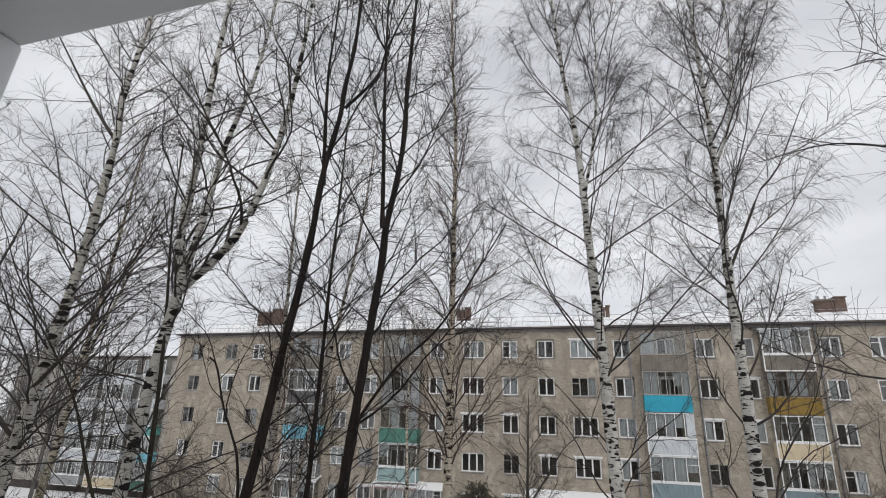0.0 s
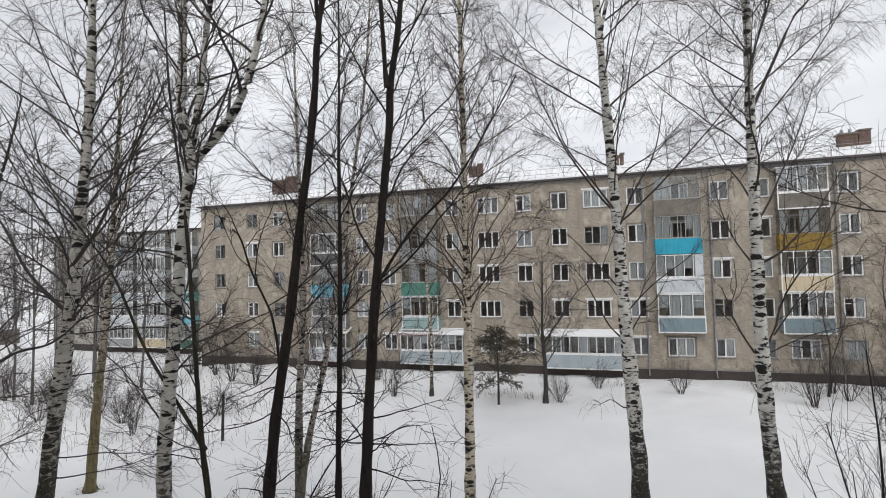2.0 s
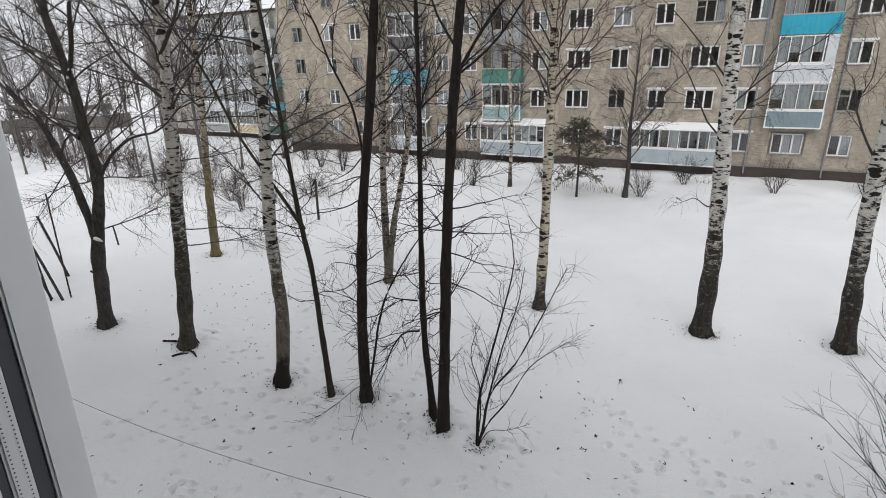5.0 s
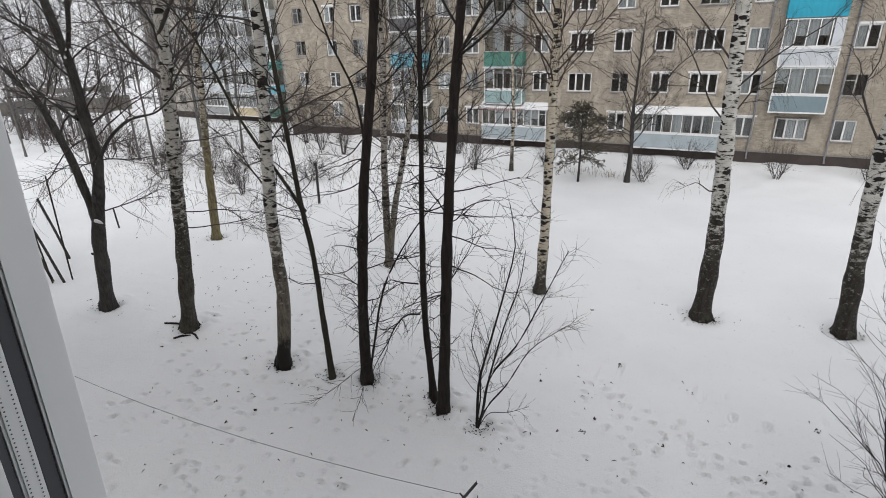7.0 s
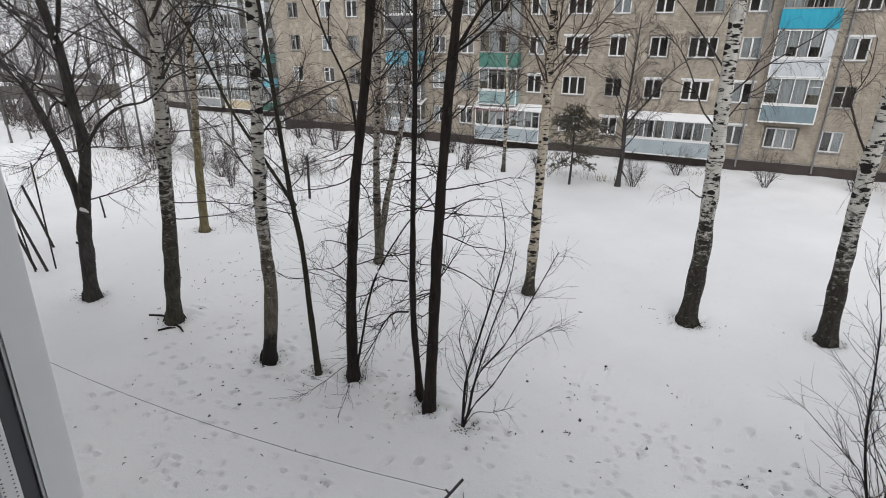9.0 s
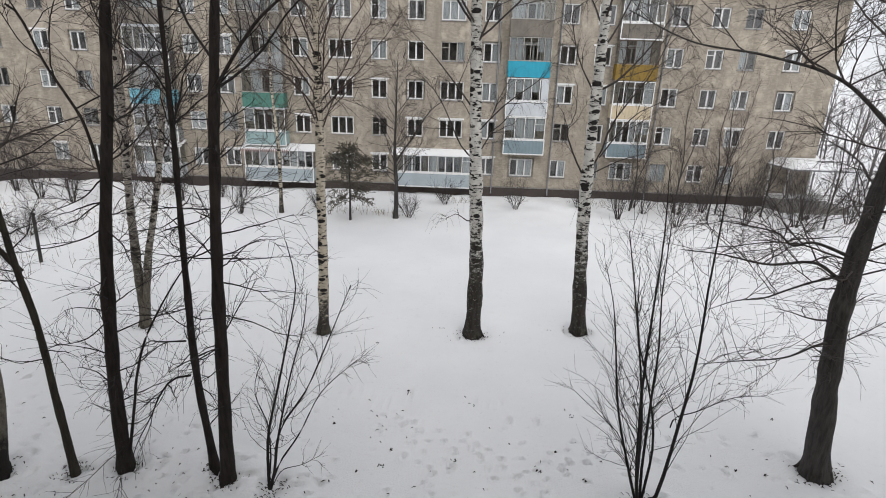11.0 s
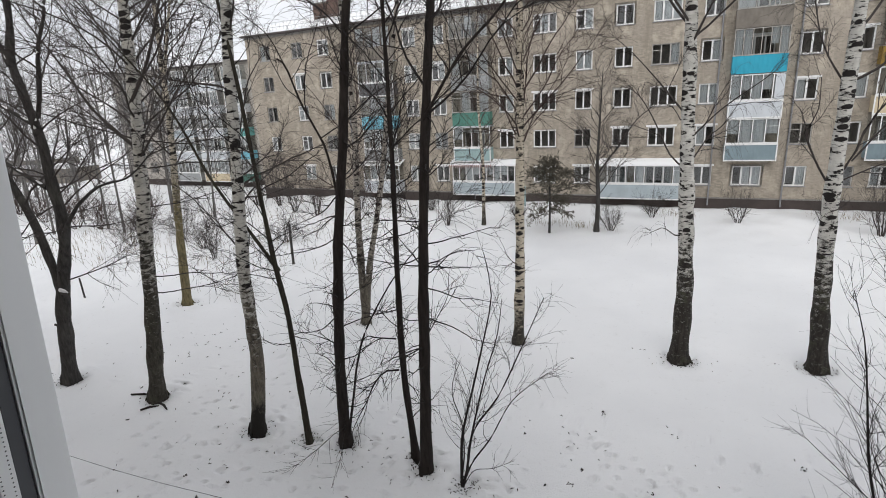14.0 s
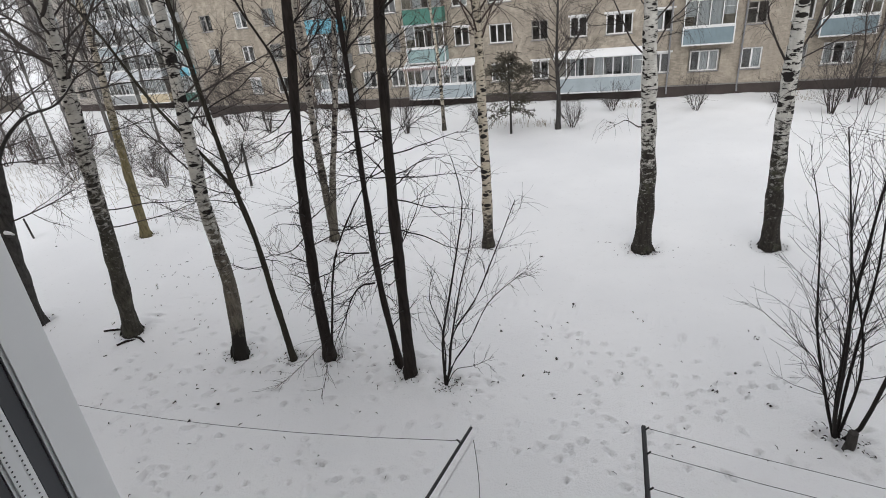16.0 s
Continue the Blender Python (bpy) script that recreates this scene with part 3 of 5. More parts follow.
tree("birch_tree", "tall birch with dark rough foot and black-scarred white bark", -13.95, 9.33, [
    ([(-13.95, 0), (-13.3, 3.0), (-12.95, 5.2), (-12.5, 7.6), (-12.24, 9.5), (-12.0, 12.4), (-11.79, 14.5), (-11.75, 15.4), (-11.78, 16.4), (-11.6, 17.6), (-11.5, 19.0), (-11.3, 22.5)], 0.235, 0.03)],
    BIRCH_MID, TWIG, 12, first=7.2, limbs=72, reach=5.2, rise=0.65, lift=0.12, sub=11, fine=8, twig_drop=-0.5, low_limbs=7, low_z=(3.6, 8.0), low_len=(0.8, 1.5), split=True, dense=1.3, limb_r=0.023, wander=0.09,
    boughs=[([(-11.8, 15.2), (-12.6, 16.2), (-13.37, 17.24), (-15.0, 19.5)], 0.045), ([(-12.45, 8.6), (-11.5, 9.6), (-10.6, 11.2), (-9.4, 13.0)], 0.045), ([(-12.5, 7.6), (-13.6, 8.6), (-14.6, 9.7), (-16.2, 11.6)], 0.045)])
tree("birch_tree", "white birch that splits into three stems above a black scarred trunk", -9.72, 9.09, [
    ([(-9.72, 0), (-9.42, 2.1), (-9.2, 4.5), (-8.95, 7.0), (-8.62, 9.8), (-8.52, 10.9), (-8.75, 12.2), (-8.76, 14.0), (-8.75, 16.5), (-8.6, 20.0)], 0.19, 0.05),
    ([(-8.5, 10.8), (-8.25, 12.33), (-7.95, 14.3), (-7.45, 16.31), (-7.1, 19.0)], 0.09, 0.03),
    ([(-8.5, 10.8), (-7.71, 11.45), (-7.0, 12.23), (-6.55, 13.57), (-6.26, 15.6), (-6.0, 18.5)], 0.10, 0.035)],
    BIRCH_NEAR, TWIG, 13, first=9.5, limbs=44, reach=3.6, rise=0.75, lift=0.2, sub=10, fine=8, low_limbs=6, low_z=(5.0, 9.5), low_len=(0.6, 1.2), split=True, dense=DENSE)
tree("young_tree", "slender olive-barked tree with one long side limb", -8.11, 9.24, [
    ([(-8.11, 0), (-8.2, 1.8), (-8.2, 3.56), (-8.28, 4.75), (-8.28, 6.5), (-8.42, 8.9), (-8.65, 10.4), (-8.95, 12.5), (-9.1, 14.5)], 0.085, 0.014),
    ([(-8.28, 4.7), (-8.99, 5.63), (-10.0, 6.86), (-10.95, 8.5), (-12.0, 9.7), (-13.6, 11.2)], 0.045, 0.012)],
    BARK_OLIVE, TWIG_BLACK, 14, first=4.5, limbs=20, reach=2.6, rise=0.6, lift=0.3, sub=7, fine=5, low_limbs=6, limb_r=0.016, split=True, dense=DENSE)
tree("alder_tree", "slim black-barked tree with forked top", -7.13, 9.49, [
    ([(-7.13, 0), (-6.98, 2.2), (-6.62, 5.2), (-6.2, 7.6), (-5.9, 9.5), (-5.72, 10.6), (-5.55, 12.0), (-5.37, 13.46), (-5.13, 14.8), (-5.05, 15.6), (-4.92, 17.2), (-4.8, 21.5)], 0.15, 0.02),
    ([(-5.42, 13.2), (-5.55, 14.9), (-5.61, 16.3), (-5.57, 17.6), (-5.6, 19.8)], 0.05, 0.012),
    ([(-7.0, 1.2), (-6.78, 4.0), (-6.56, 6.2), (-6.69, 7.39), (-6.95, 7.9), (-7.3, 8.5), (-7.65, 9.27), (-7.83, 9.45)], 0.042, 0.02),
    ([(-7.0, 0.3), (-6.72, 1.6), (-6.5, 2.4), (-6.14, 3.37), (-5.3, 4.7), (-4.3, 5.8)], 0.036, 0.008),
    ([(-5.06, 15.1), (-4.31, 15.81), (-4.05, 16.6), (-3.3, 18.4)], 0.04, 0.01)],
    BARK_DARK, TWIG_BLACK, 15, first=7.5, limbs=40, reach=3.8, rise=0.75, lift=0.25, sub=10, fine=7, low_limbs=20, limb_r=0.019, split=True, dense=DENSE, low_z=(0.5, 8.0), low_len=(0.15, 0.6))
tree("alder_tree", "straight black-barked tree with forked top", -4.68, 9.20, [
    ([(-4.68, 0), (-4.52, 2.67), (-4.42, 4.84), (-4.26, 7.1), (-4.06, 9.2), (-3.87, 11.1), (-3.8, 12.0), (-3.62, 13.1), (-3.52, 14.0), (-3.47, 15.2), (-3.38, 16.8), (-3.2, 20.5)], 0.145, 0.02),
    ([(-3.81, 11.9), (-3.87, 13.58), (-3.91, 14.96), (-3.97, 16.95), (-4.0, 19.5)], 0.05, 0.012),
    ([(-4.2, 8.0), (-3.4, 9.1), (-2.5, 10.0), (-1.3, 11.8)], 0.035, 0.009)],
    BARK_DARK, TWIG_BLACK, 16, first=8.0, limbs=40, reach=3.8, rise=0.75, lift=0.25, sub=10, fine=7, low_limbs=16, limb_r=0.019, split=True, dense=DENSE, low_z=(1.2, 8.5), low_len=(0.15, 0.6))
tree("alder_tree", "thin black-barked pole tree leaning against its neighbour", -5.12, 9.54, [
    ([(-5.12, 0), (-5.3, 2.31), (-5.27, 4.6), (-5.16, 7.05), (-5.08, 9.0), (-5.0, 10.9), (-4.95, 12.6), (-4.9, 15.0)], 0.092, 0.012)],
    BARK_DARK, TWIG_BLACK, 17, first=6.5, limbs=22, reach=2.4, rise=0.7, lift=0.2, sub=8, fine=6, low_limbs=16, limb_r=0.016, split=True, dense=DENSE, low_z=(0.8, 8.0), low_len=(0.15, 0.55),
    boughs=[([(-5.39, 2.33), (-5.71, 2.3), (-6.1, 1.83), (-6.45, 1.2), (-6.71, 0.66), (-6.99, 0.13)], 0.022), ([(-5.4, 3.13), (-5.82, 3.16), (-6.21, 3.06), (-6.54, 2.59)], 0.018)])
tree("birch_tree", "thin two-stemmed birch with dull bark", -10.59, 16.09, [
    ([(-10.59, 0), (-10.55, 2.31), (-10.4, 5.0), (-10.2, 8.0), (-10.25, 11.0), (-10.4, 14.3), (-10.5, 18.0)], 0.16, 0.02),
    ([(-10.57, 0.15), (-10.14, 2.43), (-9.71, 4.21), (-9.3, 6.0), (-8.72, 8.97), (-8.13, 11.88), (-7.66, 14.9), (-7.3, 18.5)], 0.13, 0.02)],
    BIRCH_GREY, TWIG_RED, 18, first=4.0, limbs=60, reach=3.2, rise=0.9, lift=0.1, sub=9, fine=7, twig_drop=-0.3, low_limbs=5, limb_r=0.02, split=True, dense=DENSE)
tree("birch_tree", "yellowish-barked birch beside a snow mound", -20.01, 15.68, [
    ([(-20.01, 0), (-19.66, 2.75), (-19.4, 5.0), (-19.05, 7.3), (-18.72, 10.4), (-18.42, 14.0), (-18.15, 16.2), (-17.9, 20.0)], 0.20, 0.025),
    ([(-18.8, 9.6), (-18.0, 11.4), (-17.2, 13.4), (-16.4, 16.5)], 0.07, 0.015)],
    BIRCH_DULL, TWIG, 19, first=6.0, limbs=50, reach=3.6, rise=0.85, lift=0.1, sub=9, fine=7, twig_drop=-0.5, split=True, dense=DENSE)
tree("birch_tree", "straight birch with scarred cream-white bark", -4.47, 16.36, [
    ([(-4.47, 0), (-4.38, 2.45), (-4.37, 5.0), (-4.35, 7.6), (-4.33, 10.6), (-4.33, 14.0), (-4.33, 18.5), (-4.5, 21.5), (-4.6, 25.0)], 0.185, 0.02)],
    BIRCH_PALE, TWIG_RED, 20, first=6.5, limbs=72, reach=4.0, rise=0.9, lift=0.05, sub=10, fine=8, twig_drop=-0.5, low_limbs=4, limb_r=0.024, split=True, dense=DENSE)
tree("birch_tree", "big weeping birch with dark lower trunk and white scarred bark", 0.70, 16.72, [
    ([(0.70, 0), (0.72, 2.3), (0.62, 4.4), (0.47, 7.2), (0.36, 10.0), (0.17, 13.5), (0.05, 16.0), (-0.1, 18.0), (-0.36, 20.0), (-0.62, 22.8), (-0.8, 26.0)], 0.27, 0.025),
    ([(0.1, 15.5), (0.5, 17.4), (0.75, 20.0), (0.85, 24.0)], 0.06, 0.012)],
    BIRCH_OLD, TWIG, 21, first=9.2, limbs=40, reach=6.6, rise=0.76, lift=0.28, sub=13, fine=11, twig_len=0.9, twig_drop=-2.6, twig_r=0.0044, low_limbs=1, low_z=(4.6, 9.5), low_len=(0.35, 0.7), limb_r=0.029, wander=0.06, split=True, dense=DENSE,
    boughs=[([(0.6, 4.15), (0.36, 4.11), (-0.02, 4.19), (-0.31, 4.08), (-0.5, 4.14)], 0.022), ([(0.5, 6.1), (0.04, 6.51), (-0.53, 7.67), (-1.01, 8.34), (-1.66, 8.62)], 0.026), ([(0.55, 6.2), (1.02, 7.02), (1.33, 7.27), (1.77, 8.01)], 0.024),
            ([(0.42, 7.6), (-0.37, 8.58), (-1.1, 9.4), (-1.73, 9.97)], 0.026), ([(0.36, 10.0), (-0.38, 11.09), (-1.11, 12.23), (-1.44, 13.78)], 0.034), ([(0.37, 9.4), (0.83, 10.47), (1.5, 11.71), (1.82, 13.36)], 0.034), ([(0.48, 6.9), (1.3, 7.77), (2.38, 8.62), (2.74, 9.1)], 0.024)])
tree("birch_tree", "big weeping birch with mossy dark foot", 4.50, 17.23, [
    ([(4.50, 0), (4.3, 2.5), (4.17, 4.8), (4.13, 7.4), (4.13, 9.8), (4.15, 13.0), (4.17, 16.2), (4.2, 18.3), (4.17, 20.5), (4.1, 25.5)], 0.25, 0.025),
    ([(4.16, 16.0), (4.9, 18.0), (5.2, 20.5), (5.3, 24.0)], 0.06, 0.012)],
    BIRCH_OLD, TWIG, 22, first=9.2, limbs=40, reach=6.4, rise=0.76, lift=0.28, sub=13, fine=11, twig_len=0.9, twig_drop=-2.6, twig_r=0.0044, low_limbs=1, low_z=(4.4, 9.5), low_len=(0.35, 0.7), limb_r=0.029, wander=0.06, split=True, dense=DENSE,
    boughs=[([(4.16, 12.6), (4.82, 14.09), (5.39, 15.31), (6.01, 16.02), (7.07, 18.29)], 0.05), ([(4.12, 5.5), (3.87, 5.93), (3.55, 6.61), (3.44, 6.98), (3.68, 7.56), (3.7, 8.4)], 0.032),
            ([(4.15, 5.6), (4.57, 6.38), (4.82, 7.15), (5.3, 7.98), (5.86, 8.9), (6.4, 10.6)], 0.034), ([(4.2, 5.6), (5.19, 6.13), (6.1, 6.36), (6.85, 6.57)], 0.02), ([(4.13, 8.2), (4.64, 8.5), (5.07, 8.93), (5.66, 9.68), (6.4, 11.0)], 0.036),
            ([(4.1, 8.2), (3.8, 8.6), (3.62, 9.01), (3.35, 9.68), (3.0, 11.2)], 0.026), ([(4.5, 6.2), (5.29, 7.48), (6.1, 7.95), (7.43, 8.63)], 0.022)])
tree("old_tree", "stout grey-barked tree with long level limbs", 8.56, 10.44, [
    ([(8.56, 0), (8.28, 2.44), (8.12, 4.5), (8.3, 7.5), (8.8, 11.0), (9.0, 16.0)], 0.26, 0.05),
    ([(8.3, 7.6), (7.0, 8.6), (5.6, 9.0), (4.2, 9.2), (3.0, 9.7)], 0.045, 0.008),
    ([(8.6, 10.2), (7.4, 12.0), (6.2, 12.9), (4.8, 13.4), (3.4, 13.2)], 0.045, 0.008),
    ([(8.8, 11.6), (8.0, 13.4), (7.0, 14.6), (5.9, 15.1), (5.0, 15.0)], 0.045, 0.008),
    ([(8.1, 4.6), (7.34, 5.1), (6.42, 5.03), (5.42, 5.21), (4.63, 5.26)], 0.04, 0.008),
    ([(8.1, 4.9), (7.43, 4.71), (6.97, 4.5), (6.51, 4.26), (5.93, 4.2), (5.37, 4.01)], 0.03, 0.006),
    ([(8.15, 5.2), (7.25, 5.52), (6.77, 5.47), (6.34, 5.74), (5.3, 5.92)], 0.04, 0.008),
    ([(8.2, 3.4), (7.76, 3.28), (7.17, 2.96), (6.25, 2.83), (5.31, 2.68)], 0.026, 0.006)],
    BARK_GREY, TWIG, 23, first=4.5, limbs=84, reach=4.4, rise=0.35, lift=-0.05, sub=10, fine=8, low_limbs=7, split=True, dense=DENSE)

shrub("shrub", "small leafless multi-stemmed shrub standing in snow", -3.68, 9.05, 5.3, 1.5, 31, bark=TWIG_BLACK, r0=0.034, sub=20, fine=4, lift=0.25, twig_len=0.38, given=[
    [(-3.72, -0.1), (-3.74, 0.3), (-3.61, 1.39), (-3.29, 2.66), (-3.02, 3.91), (-2.87, 4.71), (-2.98, 5.54)], [(-3.7, -0.1), (-3.62, 0.35), (-3.43, 1.23), (-3.24, 1.76), (-2.75, 2.53), (-2.27, 3.65), (-1.83, 4.76)],
    [(-3.72, 0.2), (-3.70, 0.6), (-3.76, 1.37), (-3.98, 1.95), (-3.97, 2.37), (-3.76, 2.9)], [(-3.66, 0.1), (-3.56, 0.51), (-3.38, 1.41), (-3.02, 2.91), (-2.75, 3.85), (-2.63, 4.65)],
    [(-3.62, 0.2), (-3.46, 0.61), (-2.97, 1.44), (-2.47, 2.47), (-1.74, 3.27)], [(-3.66, 0.0), (-3.45, 0.35), (-3.0, 0.55), (-2.5, 0.9)]])
tall_shrub = shrub("shrub", "tall leafless multi-stemmed shrub with a sawn stump", 4.15, 9.15, 7.6, 2.2, 33, bark=TWIG_BLACK, r0=0.038, sub=34, fine=5, twig_len=0.42, lift=0.3, given=[
    [(4.08, -0.1), (3.87, 0.58), (3.46, 2.04), (3.29, 3.2), (3.13, 4.28), (2.85, 5.2)], [(4.12, -0.1), (3.97, 0.59), (3.82, 2.47), (3.82, 3.23), (3.77, 4.45), (3.73, 5.77), (3.66, 7.0)],
    [(4.16, -0.1), (4.11, 0.6), (4.05, 2.48), (3.98, 3.61), (3.95, 4.46), (3.93, 5.0), (3.92, 6.0)], [(4.25, -0.1), (4.36, 0.49), (4.48, 2.13), (4.57, 3.57), (4.54, 5.02), (4.5, 5.79), (4.41, 7.2)],
    [(4.1, -0.1), (3.94, 0.58), (3.8, 2.15), (3.61, 3.37), (3.28, 4.97), (3.0, 6.0)], [(4.08, -0.1), (3.84, 0.57), (3.5, 1.64), (3.13, 2.02), (2.5, 2.6)], [(4.46, 1.9), (4.54, 2.13), (4.82, 2.39), (5.52, 2.67), (6.14, 2.76)],
    [(4.15, 0.1), (4.2, 1.4), (3.95, 2.6), (3.5, 4.0), (3.35, 5.3)]])

part("sawn_stump", Geo().tube([(0.06, -0.32, -0.1), (0.07, -0.33, 0.18), (0.05, -0.34, 0.42)], [0.10, 0.085, 0.08], 10), BARK_GREY, tall_shrub, "short sawn grey stump")

# Plants along the foot of the long building.
tree("birch_tree", "young white birch near the facade", -11.4, 32.4, [([(-11.4, 0), (-11.3, 4), (-11.5, 8), (-11.4, 12), (-11.5, 16)], 0.13, 0.015)],
     BIRCH_PALE, TWIG_RED, 41, first=3.0, limbs=46, reach=2.6, rise=0.9, lift=0.1, sub=7, fine=4, twig_r=0.005, limb_r=0.02)
tree("small_tree", "dark bare tree near the facade", -4.0, 32.2, [
    ([(-4.0, 0), (-3.95, 2), (-4.05, 4), (-4.0, 6.2), (-3.9, 9.4)], 0.16, 0.02), ([(-4.0, 3.6), (-2.9, 5.2), (-2.0, 6.6), (-0.8, 7.6)], 0.06, 0.015)],
     BARK_GREY, TWIG, 42, first=2.0, limbs=64, reach=3.6, rise=0.7, lift=0.25, sub=11, fine=7, twig_r=0.005)
for i, (px, py, ph, ps) in enumerate([(-28.2, 33.5, 4.2, 2.6), (-25.6, 33.0, 3.4, 1.8), (-31.5, 35.5, 4.6, 2.8), (-13.9, 32.0, 2.4, 1.2), (-3.2, 32.6, 1.7, 1.2),
                                      (3.9, 35.5, 2.2, 1.6), (12.7, 35.6, 2.2, 2.0), (15.0, 35.8, 2.0, 1.8), (-9.4, 34.0, 1.3, 0.9), (-19.0, 34.5, 2.6, 1.6), (8.4, 36.5, 1.5, 1.2), (-34.5, 36.0, 4.0, 2.4), (-22.8, 35.0, 3.6, 2.0), (17.0, 36.5, 3.4, 2.2), (20.5, 37.0, 3.8, 2.2), (23.5, 35.5, 3.0, 2.2), (-17.0, 36.0, 1.6, 1.2), (-1.0, 36.0, 1.8, 1.4), (10.5, 34.0, 3.0, 2.2), (14.0, 33.0, 3.6, 2.6), (18.5, 33.5, 3.8, 2.8), (22.0, 34.0, 3.6, 2.6), (26.0, 35.0, 4.0, 2.6), (12.5, 37.5, 3.0, 2.0)]):
    shrub("shrub", "leafless bush in the snow before the facade", px, py, ph * 1.15, ps, 50 + i, stems=11 if ph < 3 else 15, bark=TWIG, r0=0.02, sub=9, fine=3, twig_len=0.6, twig_r=0.006)
for i, (px, py, ph) in enumerate([(14.8, 36.0, 9.0), (18.2, 37.0, 10.0), (20.8, 36.0, 7.0), (-21.5, 36.0, 7.5), (-33.5, 33.0, 6.5), (27.5, 33.0, 9.0), (16.5, 34.5, 8.0), (23.5, 33.5, 9.0), (12.0, 36.5, 7.0), (30.0, 36.0, 10.0)]):
    tree("small_tree", "bare young tree near the facade", px, py, [([(px, 0), (px + 0.15, ph * 0.4), (px - 0.1, ph * 0.7), (px + 0.2, ph)], 0.06, 0.012),
         ([(px + 0.1, ph * 0.25), (px + 0.9, ph * 0.6), (px + 1.3, ph * 0.9)], 0.035, 0.01)],
         BARK_GREY, TWIG_RED, 70 + i, first=1.6, limbs=34, reach=2.4, rise=0.9, lift=0.2, sub=9, fine=6, twig_r=0.0045, limb_r=0.014)

# ---- snow sheet ----


def axis_steps(parts, far):
    """Grid lines: fine stretches (from, to, step) and ever wider ones out to far."""
    a = np.concatenate([np.arange(p, q, s) for p, q, s in parts] + [[parts[-1][1]]])
    grow_ = np.cumsum(0.6 * 1.22 ** np.arange(60))
    up = a[-1] + grow_[a[-1] + grow_ < far]
    down = a[0] - grow_[a[0] - grow_ > -far]
    return np.concatenate([[-far], down[::-1], a, up, [far]])


gx = axis_steps([(-40, -21, 0.5), (-21, -13, 0.18), (-13, -9, 0.075), (-9, 7, 0.06), (7, 9.5, 0.1), (9.5, 28, 0.4)], 3000)
gy = axis_steps([(-1, 2, 0.3), (2, 4, 0.12), (4, 4.6, 0.075), (4.6, 11, 0.055), (11, 12, 0.075), (12, 15.5, 0.18), (15.5, 18.2, 0.12), (18.2, 24, 0.25), (24, 42, 0.5)], 3000)
GX, GY = np.meshgrid(gx, gy, indexing="ij")
GZ = ground_z(GX, GY)
rng = np.random.default_rng(5)


def dent(cx, cy, turn, a, b, depth):
    """A print with a low raised rim, pressed into the snow."""
    i0, i1 = np.searchsorted(gx, [cx - 4 * a, cx + 4 * a])
    j0, j1 = np.searchsorted(gy, [cy - 4 * a, cy + 4 * a])
    dx, dy = GX[i0:i1, j0:j1] - cx, GY[i0:i1, j0:j1] - cy
    u, v = (dx * math.cos(turn) + dy * math.sin(turn)) / a, (-dx * math.sin(turn) + dy * math.cos(turn)) / b
    r = u * u + v * v
    GZ[i0:i1, j0:j1] += depth * (-np.exp(-(r**2)) + 0.22 * np.exp(-((np.sqrt(r) - 1.6) ** 2) / 0.2))


# Trails of prints between the trees and the house.
for x0, y0, heading, count, stride in [(-6.5, 6.2, 0.15, 26, 0.45), (-1.5, 8.6, -0.35, 20, 0.4), (-0.8, 6.6, 1.2, 12, 0.38), (1.0, 6.4, 0.25, 16, 0.42), (3.4, 7.8, 2.6, 18, 0.4), (-2.4, 5.9, 0.5, 16, 0.45),
                                       (-11.5, 6.8, 0.1, 18, 0.5), (-12.5, 8.2, -0.5, 14, 0.45), (-15.0, 12.0, 0.4, 22, 0.5), (0.6, 9.6, 0.1, 16, 0.36), (-0.4, 4.6, 0.05, 14, 0.4), (-9.0, 5.2, 0.2, 14, 0.42), (-0.2, 8.0, 1.75, 10, 0.33), (-14.6, 10.4, 0.9, 10, 0.5), (-1.2, 7.4, 0.02, 20, 0.35), (0.2, 5.4, 0.6, 16, 0.38), (2.2, 10.2, 3.0, 16, 0.36), (-3.0, 7.2, 0.1, 18, 0.4), (1.6, 6.6, 0.0, 14, 0.36), (-12.0, 5.6, 0.1, 16, 0.45)]:
    px, py = x0, y0
    for k in range(count):
        heading += rng.normal(0, 0.16)
        px, py = px + stride * math.cos(heading) * rng.uniform(0.7, 1.4), py + stride * math.sin(heading) * rng.uniform(0.7, 1.4)
        side = 0.09 if k % 2 else -0.09
        dent(px - side * math.sin(heading), py + side * math.cos(heading), heading, rng.uniform(0.05, 0.09), rng.uniform(0.028, 0.046), rng.uniform(0.07, 0.13))
for _ in range(420):
    dent(rng.uniform(-13, 8), rng.uniform(3, 13), rng.uniform(0, 3), rng.uniform(0.05, 0.16), rng.uniform(0.035, 0.06), rng.uniform(0.03, 0.11))
for fx, fy, fr in TREE_FEET:
    for _ in range(16 if fy < 18 else 0):
        w, r = rng.uniform(0, 6.28), fr + abs(rng.normal(0.1, 0.35))
        dent(fx + r * math.cos(w), fy + r * math.sin(w), w, rng.uniform(0.07, 0.14), rng.uniform(0.06, 0.10), rng.uniform(-0.05, 0.09))
for fx, fy, fr in TREE_FEET:
    if fy < 24:
        r = np.hypot(GX - fx, GY - fy)
        GZ += 0.05 * np.exp(-(((r - fr - 0.45) / 0.3) ** 2)) - 0.10 * np.exp(-((r / (fr + 0.18)) ** 2))
